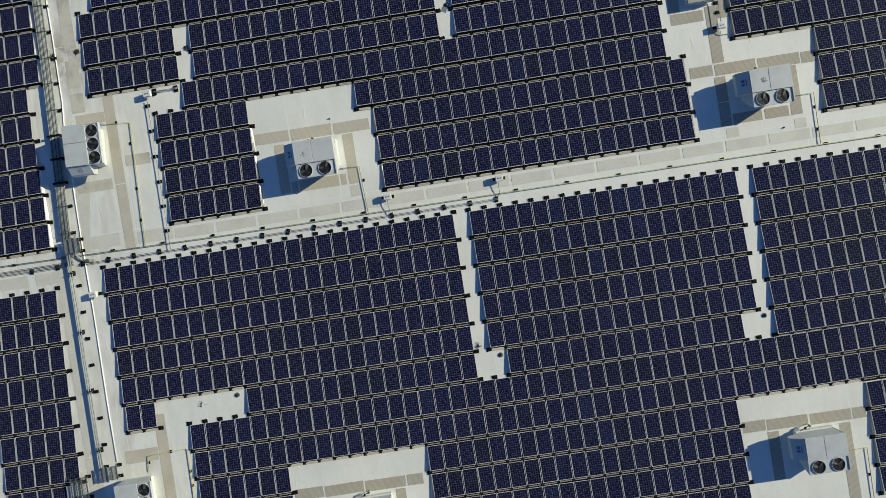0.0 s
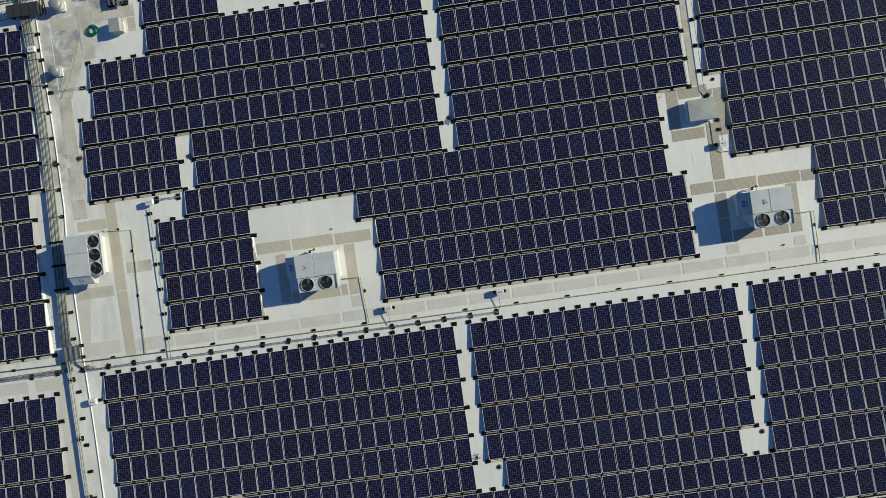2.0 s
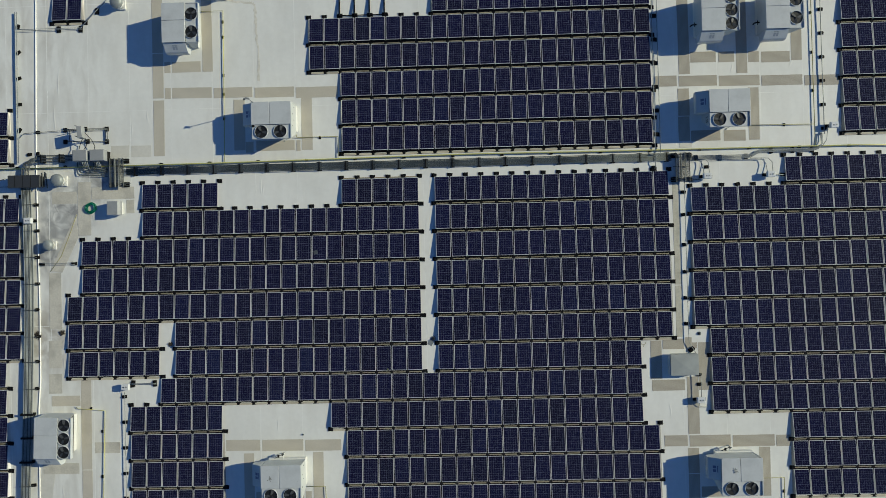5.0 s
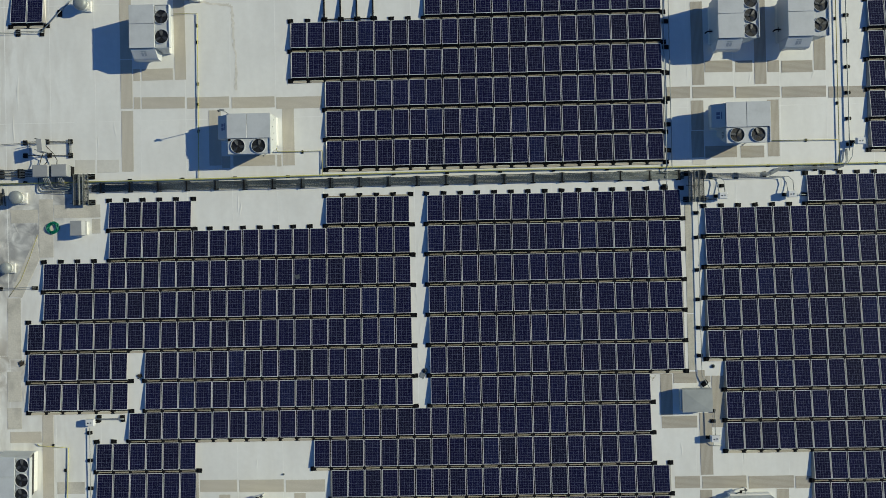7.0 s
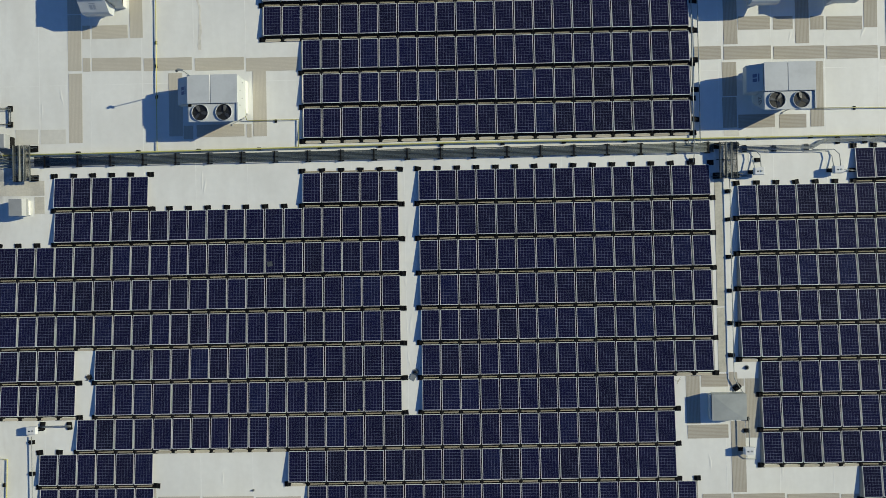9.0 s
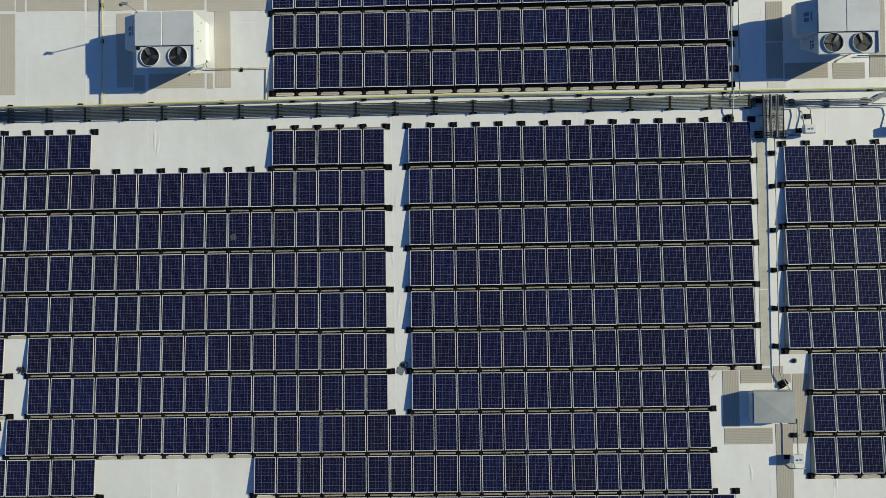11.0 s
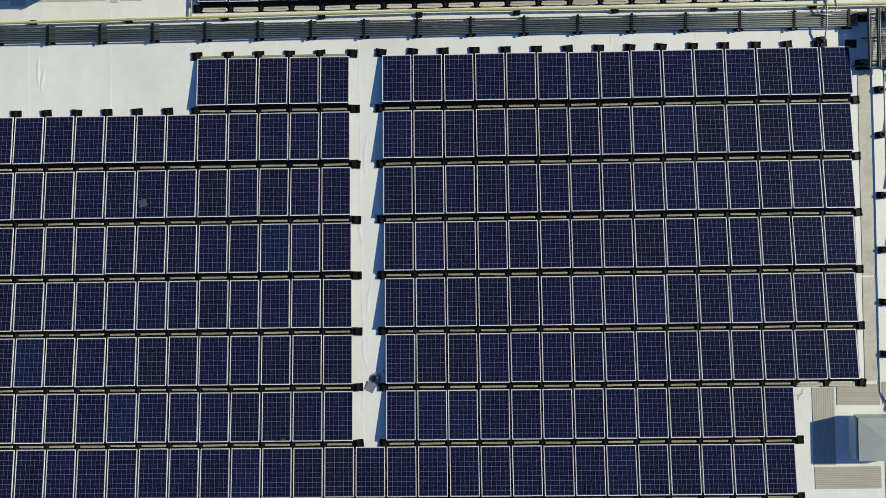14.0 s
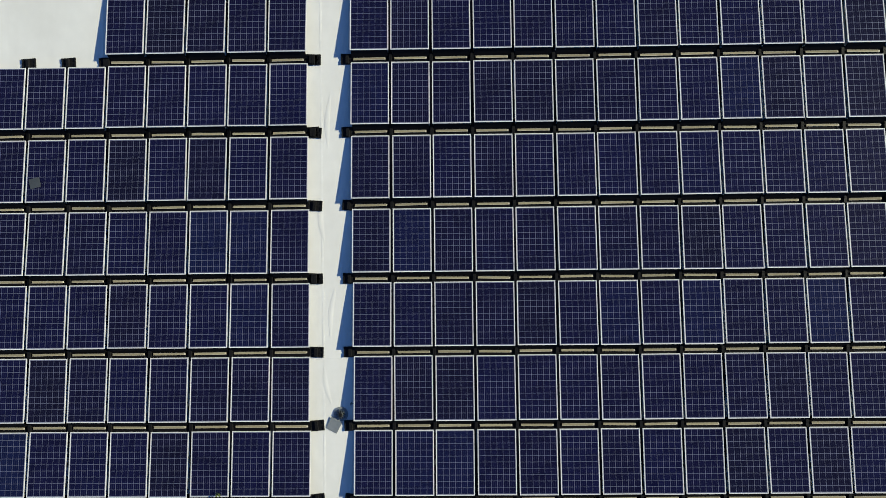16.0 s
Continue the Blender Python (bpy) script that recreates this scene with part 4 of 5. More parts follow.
# gas piping
G, MAIN = 0.09, 0.14
pipe("gas_pipe", [(-32, 27.1, MAIN), (-12, 27.14, MAIN), (5, 27.29, MAIN), (16, 27.22, MAIN), (31.5, 27.2, MAIN), (35.0, 27.1, MAIN)], 0.045, YELLOW, "long yellow gas pipe beside the conduit bundle", "gas pipe", "gas pipes")
pipe("gas_pipe", [(-32, 1.95, 0.12), (-15, 1.66, 0.12), (32, 1.4, 0.12)], 0.026, DULL_YELLOW, "yellow gas pipe along the roof corridor", "gas pipe", "gas pipes")
BRANCH = "thin yellow gas branch pipe to a rooftop unit"
for pts in ([(-13.0, 37.66, G), (-11.5, 37.66, G), (-11.58, 27.16, G)], [(28.6, 38.5, G), (28.6, 27.25, G)], [(23.6, 28.75, G), (28.55, 28.7, G)],
            [(-6.55, 29.35, 0.45), (-6.55, 29.0, 0.42), (-6.58, 28.78, G), (-6.3, 28.76, G), (-3.72, 28.76, G), (-3.76, 27.25, G)], [(23.6, 4.9, G), (25.85, 4.95, G), (25.8, 1.5, G)], [(-6.42, 4.92, G), (-5.12, 4.88, G), (-4.98, 1.6, G)],
            [(-22.2, 10.62, G), (-22.05, 10.5, G), (-20.2, 10.34, G), (-20.5, 1.75, G)], [(23.5, -19.2, G), (25.75, -19.15, G), (25.7, -24, G)], [(-22.7, -13.6, G), (-22.6, -12.53, G), (-19.8, -12.4, G), (-19.9, -20, G)]):
    pipe("gas_pipe", pts, 0.024, DULL_YELLOW if pts[0][0] > -9 else YELLOW, BRANCH, "gas pipe", "gas pipes")
for k in range(19):
    support(-29.4 + 3.35 * k, 27.2, 0, 0.7, "small black gas pipe support block")
    support(-29.8 + 3.5 * k, 1.9 - 0.028 * k, 0, 0.75, "small black gas pipe support block")
for x, y in ((-11.55, 36.9), (-11.56, 35.85), (-11.57, 33.2), (-11.58, 31.9), (-11.58, 30.2), (28.6, 36.3), (28.6, 33.6), (28.6, 31.0), (26.6, 28.72), (-5.0, 28.72), (25.85, 4.0), (25.8, 2.5), (-4.95, 3.9), (-20.45, 8.9), (-20.5, 5.8), (-20.55, 3.6), (-21.2, 10.48), (25.7, -21.0), (-21.0, -12.46), (-22.63, -13.0), (-19.85, -14.0), (-19.85, -15.0)):
    support(x, y, 90, 0.6, "small black gas pipe support block", 0.6)

# white raised roof joint
pipe("roof_joint", [(-24.6, 39, 0.02), (-24.68, 33, 0.02), (-24.75, 27.6, 0.02), (-24.72, 22.5, 0.02), (-24.66, 17, 0.02), (-24.7, 12.5, 0.02), (-24.85, 10.5, 0.02), (-24.88, 2.3, 0.02), (-24.82, -2.5, 0.02), (-24.86, -8.7, 0.02), (-24.83, -12.6, 0.02)], 0.04, SEAM, "white rounded raised joint in the roof membrane", "roof joint")


def cable_tray(x, y, w, d, z, label, half=0.009, mat=None):
    """A raised mesh tray that steps over the conduits: side rails, rungs and wire, on four legs."""
    t = thing("cable_tray", x, y, 0, label, "cable tray", "cable trays")
    bm = bmesh.new()
    for sx in (-w / 2, -w / 6, w / 6, w / 2):
        box(bm, sx - 0.025, sx + 0.025, -d / 2, d / 2, z, z + 0.06)
    part("side_rail", bm, DARK_STEEL, t)
    for k in range(int(d / 0.055)):
        bm = bmesh.new()
        yy = -d / 2 + 0.03 + k * 0.055
        box(bm, -w / 2, w / 2, yy - half, yy + half, z - 0.014, z - 0.002)
        part("rung", bm, mat or DARK_STEEL, t)
    for sx in (-w / 2 + 0.05, w / 2 - 0.05):
        for sy in (-d / 2 + 0.1, d / 2 - 0.1):
            bm = bmesh.new()
            box(bm, sx - 0.02, sx + 0.02, sy - 0.02, sy + 0.02, 0.06, z - 0.015)
            leg = part("leg", bm, DARK_STEEL, t)
            bm = bmesh.new()
            box(bm, sx - 0.16, sx + 0.16, sy - 0.11, sy + 0.11, 0.004, 0.07)
            part("rubber_foot", bm, BLACK, leg)
    return t




def mesh_tray(x, y, label, reach=1.75):
    """A raised tray of two wire-mesh channels side by side, on struts and black feet. (x, y) is its near west corner."""
    t = thing("cable_tray", x, y, 0, label, "cable tray", "cable trays")
    for rx, mat in ((0.0, DARK_STEEL), (0.30, DARK_STEEL), (0.36, GALV), (0.60, GALV), (0.66, DARK_STEEL), (0.92, DARK_STEEL)):
        bm = bmesh.new()
        box(bm, rx - 0.01, rx + 0.01, 0.0, 1.98, 0.30, 0.40, 0, 0.003)
        part("side_rail", bm, mat, t)
    for a, b in ((0.0, 0.30), (0.36, 0.60), (0.66, 0.92)):
        bm = bmesh.new()
        for k in range(1, 8):
            u = a + (b - a) * k / 8
            box(bm, u - 0.006, u + 0.006, 0.0, 1.98, 0.30, 0.312)
        for k in range(33):
            box(bm, a, b, 0.02 + 0.06 * k, 0.03 + 0.06 * k, 0.288, 0.299)
        part("wire_mesh", bm, DARK_STEEL, t, "dark welded wire mesh")
    for k, (yy, x0, x1) in enumerate(((0.12, -0.42, reach), (0.26, -0.2, 1.3), (1.06, -0.1, 1.0), (1.86, -0.5, 1.2))):
        bm = bmesh.new()
        box(bm, x0, x1, yy - 0.02, yy + 0.02, 0.10 + 0.045 * (k % 2), 0.14 + 0.045 * (k % 2))
        part("strut", bm, DARK_STEEL, t)
    for sx, sy in ((-0.02, 0.19), (0.94, 0.19), (-0.02, 1.82), (0.94, 1.82)):
        bm = bmesh.new()
        box(bm, sx - 0.02, sx + 0.02, sy - 0.02, sy + 0.02, 0.09, 0.30)
        leg = part("leg", bm, DARK_STEEL, t)
        bm = bmesh.new()
        relief(bm, [sx - 0.24, sx - 0.14, sx + 0.14, sx + 0.24], [sy - 0.17, sy - 0.06, sy + 0.06, sy + 0.17], [[0.05, 0.08, 0.05], [0.08, 0.10, 0.08], [0.05, 0.08, 0.05]], 0.004)
        part("rubber_foot", bm, BLACK, leg)
    return t


mesh_tray(19.12, 25.0, "raised steel wire mesh cable tray bridging two conduit runs")
mesh_tray(-19.42, 25.65, "raised dark steel cable tray over conduits", 1.25)
cable_tray(-25.35, 2.55, 1.05, 1.0, 0.42, "grey slatted cable tray over a conduit crossing", 0.023, GALV)
cable_tray(-25.15, -13.2, 1.0, 0.95, 0.5, "grey steel cable tray at the end of conduits", 0.02, GALV)
cable_tray(-27.45, -14.0, 1.1, 1.6, 0.4, "grey steel cable tray beside solar panels")
bm = bmesh.new()
box(bm, -26.35, -24.15, 25.75, 26.6, 0.45, 0.60, 0, 0.01)
cov = thing("cable_tray", -25.25, 26.2, 0, "dark covered steel cable tray on short legs", "cable tray", "cable trays")
cov_part = part("cover", bm, TRAY_COVER, cov)
cov_part.matrix_parent_inverse = cov.matrix_basis.inverted()
for k in range(3):
    bm = bmesh.new()
    box(bm, -0.62 + 0.55 * k, -0.605 + 0.55 * k, -0.42, 0.39, 0.602, 0.612)
    part("cover_joint", bm, BLACK, cov)
for sx, tilt in ((1.12, 4), (1.28, -3), (1.42, 8)):
    bm = bmesh.new()
    box(bm, sx - 0.03, sx + 0.03, -0.45, 0.6, 0.3, 0.36, 0, 0, pose(0, 0, 0, tilt))
    part("end_strut", bm, DARK_STEEL, cov)
for sx in (-1.0, 0.95):
    bm = bmesh.new()
    box(bm, sx - 0.1, sx + 0.1, -0.35, 0.35, 0.004, 0.44)
    part("leg", bm, BLACK, cov)


# ---- electrical boxes ----
def combiner(x, y, label="small white combiner box on a strut stand", turn=0.0):
    c = thing("combiner_box", x, y, 0, label, "electrical box", "combiner boxes", rz=turn)
    bm = bmesh.new()
    box(bm, -0.26, 0.26, -0.2, 0.2, 0.22, 0.44, 0, 0.015)
    body = part("enclosure", bm, WHITE_BOX, c)
    bm = bmesh.new()
    box(bm, -0.24, 0.24, -0.18, 0.18, 0.442, 0.455, 0, 0.004)
    lid = part("lid", bm, WHITE_BOX, body)
    bm = bmesh.new()
    disc(bm, 0.1, 0.0, 0.457, 0.05, 0.02, 12)
    part("switch", bm, GALV, lid, "grey round disconnect switch")
    bm = bmesh.new()
    box(bm, -0.14, -0.04, -0.05, 0.02, 0.457, 0.46)
    part("warning_label", bm, MARK, lid, "dark warning label")
    for sx in (-0.3, 0.3):
        bm = bmesh.new()
        box(bm, sx - 0.13, sx + 0.13, -0.1, 0.1, 0.004, 0.08)
        part("foot", bm, BLACK, c)
        bm = bmesh.new()
        box(bm, sx * 0.7 - 0.02, sx * 0.7 + 0.02, -0.02, 0.02, 0.08, 0.22)
        part("post", bm, GALV, c)
    return c


for bx, by in ((-18.62, 11.98), (4.15, 2.55), (-3.5, 2.5), (-24.45, -0.95), (20.35, 10.3), (21.2, 25.35), (25.45, 25.35), (29.75, 28.55), (-25.15, 23.5)):
    combiner(bx, by)
for pts in ([(4.05, 2.3, 0.3), (4.05, 1.5, 0.15), (3.8, 1.3, 0.15)], [(-3.55, 2.3, 0.3), (-3.5, 1.4, 0.15)], [(20.4, 10.5, 0.3), (20.4, 12.1, 0.3)], [(20.3, 10.05, 0.2), (20.35, 9.8, 0.1), (20.9, 9.75, 0.036)],
            [(21.0, 25.5, 0.3), (20.97, 26.15, 0.2), (20.78, 26.4, 0.13), (20.0, 26.45, 0.128)], [(21.36, 25.5, 0.3), (21.36, 26.25, 0.2), (21.2, 26.47, 0.13), (20.6, 26.5, 0.128)], [(25.24, 25.5, 0.3), (25.22, 26.1, 0.2), (25.0, 26.38, 0.128), (24.6, 26.43, 0.128), (21.6, 26.45, 0.128)], [(20.0, 25.1, 0.03), (20.8, 25.2, 0.03)], [(25.62, 25.5, 0.3), (25.63, 26.2, 0.2), (25.4, 26.48, 0.128), (24.2, 26.5, 0.128)], [(25.7, 25.35, 0.25), (26.0, 25.35, 0.12), (26.6, 25.3, 0.12)],
            [(29.4, 28.5, 0.25), (29.3, 27.6, 0.22), (29.0, 27.15, 0.2), (28.4, 27.1, 0.2)], [(17.84, 27.4, 0.13), (17.84, 27.1, 0.22), (17.82, 26.4, 0.22), (17.78, 25.95, 0.12)], [(18.18, 27.4, 0.13), (18.18, 27.12, 0.2), (18.14, 26.98, 0.22), (18.02, 26.9, 0.22), (17.85, 26.87, 0.22), (17.3, 26.85, 0.21)], [(17.5, 27.12, 0.24), (17.52, 26.95, 0.22), (17.62, 26.86, 0.22), (18.0, 26.84, 0.21)],
            [(19.72, 15.1, 0.16), (19.73, 14.2, 0.16), (19.8, 14.05, 0.16), (20.03, 13.65, 0.17), (20.16, 13.4, 0.22)]):
    pipe("conduit", pts, 0.022, GALV, "short bent grey conduit", "conduit", "short conduits")
support(19.92, 13.66, 35, 1.3, tall=1.3)
support(20.4, 11.3)
support(20.38, 11.95)
support(17.75, 25.92, 90, 1.5)
support(21.3, 26.0)
support(26.4, 25.35)

for ex in (-21.28, -20.1):
    e = thing("electrical_cabinet", ex, 27.82, 0, "grey steel enclosure on a stand with conduits", "electrical box", "grey enclosures")
    bm = bmesh.new()
    box(bm, -0.5, 0.5, -0.38, 0.38, 0.3, 0.72, 0, 0.015)
    body = part("enclosure", bm, ENCLOSURE, e)
    bm = bmesh.new()
    box(bm, -0.46, 0.46, -0.34, 0.34, 0.722, 0.735, 0, 0.004)
    part("cover", bm, ENCLOSURE, body)
    for sx in (-0.42, 0.42):
        bm = bmesh.new()
        box(bm, sx - 0.12, sx + 0.12, -0.3, 0.3, 0.004, 0.299)
        part("foot", bm, BLACK, e)
    first = ex < -21
    for k in range(4 if first else 3):
        px = 0.08 + 0.11 * k if first else -0.16 + 0.11 * k
        bm = bmesh.new()
        tube(bm, [(px, -0.37, 0.55), (px, -0.50, 0.53), (px - 0.01, -0.62, 0.42), (px - 0.02, -0.80 - 0.05 * k, 0.2)], 0.03, 6)
        part("conduit", bm, GALV, e, "pale steel stub")
        lx, ly, end = (-0.5 + 0.16 * k, -1.28 + 0.15 * k, 1.62) if first else (-0.52 + 0.14 * k, -1.02 + 0.12 * k, 0.45)
        h = 0.14 if first else 0.22
        bm = bmesh.new()
        tube(bm, [(lx, -0.35, h), (lx, ly + 0.2, h), (lx + 0.04, ly + 0.07, h), (lx + 0.11, ly + 0.015, h), (lx + 0.24, ly, h), (end, ly - 0.1, h)], 0.028, 6)
        part("conduit", bm, AGED, e)

pipe("cord", [(-21.98, 23.85, 0.02), (-22.5, 22.45, 0.02), (-23.1, 21.0, 0.02), (-23.88, 19.95, 0.02)], 0.016, DULL_YELLOW, "thin yellow cord along a walkway strip", "cord")

# strut rack with a tilted sensor box
r = thing("equipment_rack", -21.2, 29.3, 0, "grey strut rack with a tilted grey box on rubber feet", "equipment rack")
for pts in ([(-1.5, 0.45, 0.12), (1.5, 0.45, 0.12)], [(-1.5, 0.37, 0.12), (1.5, 0.37, 0.12)], [(0.2, -0.45, 0.12), (1.5, -0.45, 0.12)], [(1.42, -0.45, 0.12), (1.42, 0.45, 0.12)], [(1.52, -0.45, 0.12), (1.52, 0.45, 0.12)], [(-1.1, -0.4, 0.12), (-1.1, 0.4, 0.12)], [(0.1, -0.4, 0.12), (-0.9, -0.5, 0.6)], [(0.1, 0.45, 0.12), (-0.2, 0.5, 1.0)], [(0.2, -0.35, 0.12), (-0.2, -0.2, 1.0)]):
    bm = bmesh.new()
    tube(bm, pts, 0.025, 5)
    part("strut", bm, DARK_STEEL, r)
for fx, fy in ((-1.45, 0.42), (-0.05, 0.45), (1.45, 0.42), (1.45, -0.45), (-1.45, -0.4), (0.1, -0.4)):
    bm = bmesh.new()
    box(bm, fx - 0.13, fx + 0.13, fy - 0.15, fy + 0.15, 0.004, 0.1, 0, 0.01)
    part("rubber_foot", bm, BLACK, r)
bm = bmesh.new()
box(bm, -0.17, 0.17, -0.36, 0.42, 0.70, 1.14, 0, 0.012, pose(0.12, 0, 0, 0, 3, 6))
part("sensor_box", bm, ENCLOSURE, r, "tilted pale grey steel box")

# ---- vents, hose and small units ----
def dome_vent(x, y, rad, h):
    v = thing("roof_vent", x, y, 0, "silver domed roof exhaust vent on a white base", "roof vent", "roof vents")
    bm = bmesh.new()
    box(bm, -rad * 0.8, rad * 0.95, -rad * 0.85, rad * 0.85, 0.004, 0.12, 0, 0.02)
    part("base", bm, CURB, v)
    bm = bmesh.new()
    disc(bm, 0, 0, 0.14, rad * 0.8, h - 0.4, 24)
    part("neck", bm, CURB, v)
    bm = bmesh.new()
    prof = [(rad, h - 0.3), (rad * 1.02, h - 0.22), (rad * 0.93, h - 0.1), (rad * 0.7, h - 0.03), (rad * 0.35, h + 0.005), (0.03, h + 0.01)]
    loops = [[bm.verts.new((q * math.cos(6.2832 * i / 28), q * math.sin(6.2832 * i / 28), z)) for i in range(28)] for q, z in prof]
    for a, b in zip(loops, loops[1:]):
        for i in range(28):
            f = bm.faces.new([a[i], a[(i + 1) % 28], b[(i + 1) % 28], b[i]])
            f.smooth = True
    bm.faces.new(loops[-1])
    part("dome", bm, GALV, v, "silver metal dome")


dome_vent(-22.95, 26.2, 0.42, 0.8)
dome_vent(-23.72, 21.78, 0.36, 0.7)
dome_vent(-11.65, 38.75, 0.42, 0.8)
dome_vent(-18.65, 38.3, 0.42, 0.8)
conduit_run("x", -25.8, -21.3, [36.68, 36.78], 0.018, 0.118, GALV, "two thin rods leading to a short panel row")
for x, y in ((-23.0, 36.73), (-21.46, 36.71), (-20.3, 37.92)):
    support(x, y, 90, 1.3)
pipe("conduit", [(-21.5, 36.68, 0.13), (-20.27, 37.95, 0.13), (-19.4, 38.75, 0.14)], 0.03, GALV, "slanting grey conduit past a roof vent", "conduit", "short conduits")

bm = bmesh.new()
turns, pts = 11, []
for i in range(turns * 20):
    a = 6.2832 * i / 20
    q = 0.31 + 0.07 * math.sin(i * 0.37) + 0.03 * math.sin(i * 0.11)
    pts.append((q * math.cos(a), q * math.sin(a), 0.025 + 0.02 * (i // 20) * 0.5 + 0.01 * math.sin(i)))
tube(bm, pts, 0.016, 5)
hose = part("garden_hose", bm, HOSE)
hose.location = (-20.95, 24.28, 0.0)
tagged(hose, "green garden hose coiled on the roof", "hose")

sb = thing("duct_hood", -19.1, 24.2, 0, "small white sheet metal hood on the roof", "duct hood")
bm = bmesh.new()
box(bm, -0.36, 0.36, -0.4, 0.4, 0.004, 0.25)
part("curb", bm, CURB, sb)
bm = bmesh.new()
prism(bm, [(-0.42, 0.25), (0.42, 0.25), (0.42, 0.45), (0.3, 0.62), (-0.42, 0.62)], "y", -0.46, 0.46)
part("hood", bm, ENCLOSURE, sb)

du = thing("duct_unit", 18.2, 12.0, 0, "low grey sheet metal exhaust unit with a creased top", "exhaust unit")
bm = bmesh.new()
box(bm, 0.15, 1.8, 0.15, 1.3, 0.004, 0.3)
part("curb", bm, CURB, du)
bm = bmesh.new()
lo = [bm.verts.new(p) for p in ((0.22, 0.0, 0.2), (1.97, 0.0, 0.2), (1.97, 1.44, 0.2), (0.22, 1.44, 0.2))]
hi = [bm.verts.new(p) for p in ((0.1, 0.02, 0.62), (1.95, 0.02, 0.62), (1.95, 1.42, 0.62), (0.1, 1.42, 0.62))]
peak = bm.verts.new((0.95, 0.72, 0.655))
bm.faces.new(lo[::-1])
for i in range(4):
    bm.faces.new([lo[i], lo[(i + 1) % 4], hi[(i + 1) % 4], hi[i]])
    bm.faces.new([hi[i], hi[(i + 1) % 4], peak])
part("housing", bm, DUCT_SHEET, du)
bm = bmesh.new()
box(bm, 0.03, 0.095, 0.06, 1.38, 0.32, 0.58, 0, 0.01)
part("side_door", bm, CABINET, du)

# ---- panels not yet laid: bare racking ----
rk = thing("bare_racking", -3.45, 37.02, 0, "black solar racking without panels", "racking")
for i in range(4):
    shared("ballast_foot", FOOT_MESH, rk, pose(i * 1.03, 0.05, 0))
bm = bmesh.new()
box(bm, -0.1, 3.2, 0.0, 0.06, 0.09, 0.13)
part("cross_rail", bm, BLACK, rk)
for i in range(4):
    bm = bmesh.new()
    prism(bm, [(0.0, 0.1), (1.7, 0.02), (1.7, 0.05), (0.0, 0.22)], "x", i * 1.03 - 0.012, i * 1.03 + 0.012)
    part("side_bracket", bm, BLACK, rk)

# ---- drains, debris and marks ----
def drain(x, y, rad=0.14):
    d = thing("roof_drain", x, y, 0, "small dark roof drain strainer in the membrane", "roof drain", "roof drains")
    bm = bmesh.new()
    ring(bm, 0, 0, 0.006, rad * 0.8, rad * 1.25, 0.02, 20)
    part("collar", bm, GALV, d)
    bm = bmesh.new()
    disc(bm, 0, 0, 0.006, rad * 0.55, 0.1, 14, 0, rad * 0.3)
    part("strainer", bm, BLACK, d)
    for k in range(10):
        bm = bmesh.new()
        a = k * 0.6283
        prism(bm, [(rad * 0.3, 0.112), (rad * 0.95, 0.05), (rad * 0.95, 0.008), (rad * 0.3, 0.008)], "y", -0.006, 0.006)
        bmesh.ops.transform(bm, matrix=Matrix.Rotation(a, 4, "Z"), verts=bm.verts)
        part("fin", bm, DARK_STEEL, d)


for x, y, q in ((2.46, 14.76, 0.15), (2.43, -9.3, 0.14), (-15.85, -9.3, 0.14), (20.4, -9.35, 0.14), (-6.6, 8.42, 0.05), (20.48, 14.72, 0.1), (23.6, 2.95, 0.05)):
    drain(x, y, q)
bm = bmesh.new()
box(bm, -0.16, 0.16, -0.22, 0.12, 0.004, 0.012, 0, 0.002, pose(2.30, 14.52, 0.02, 6, 0, -28))
tagged(part("metal_flashing", bm, GALV), "bent grey metal flashing piece beside a roof drain", "flashing")


def litter(x, y, n, spread_, label):
    """A loose scatter of dry twigs and leaves."""
    bm = bmesh.new()
    for _ in range(n):
        a, q = jitter.random() * 6.283, abs(jitter.gauss(0, spread_))
        l, w = jitter.uniform(0.05, 0.2), jitter.uniform(0.008, 0.03)
        box(bm, -l / 2, l / 2, -w / 2, w / 2, 0, 0.01, 0, 0, pose(x + q * math.cos(a), y + q * math.sin(a), 0.008 + jitter.random() * 0.04, jitter.gauss(0, 10), jitter.gauss(0, 10), jitter.uniform(0, 180)))
    tagged(part("dry_debris", bm, RUST), label, "debris", kind="stuff")


litter(-24.85, 15.6, 150, 0.14, "brown dry twigs gathered by the conduits")
litter(0.98, -8.45, 40, 0.16, "dry twigs gathered at a panel row end")
litter(-15.62, 14.77, 130, 0.08, "dark dry leaves beside a panel row")
litter(-23.12, 15.72, 170, 0.085, "dark leaves heaped against a panel row")
litter(-18.4, -9.5, 14, 0.12, "dry leaves on the bare roof")
bm = bmesh.new()
box(bm, -0.14, 0.14, -0.13, 0.13, 0, 0.004, 0, 0, pose(-5.42, 20.85, 0.20, -5, 0, 14))
tagged(part("sticker_sheet", bm, DARK_STEEL), "square grey sheet lying on a solar panel", "sheet")


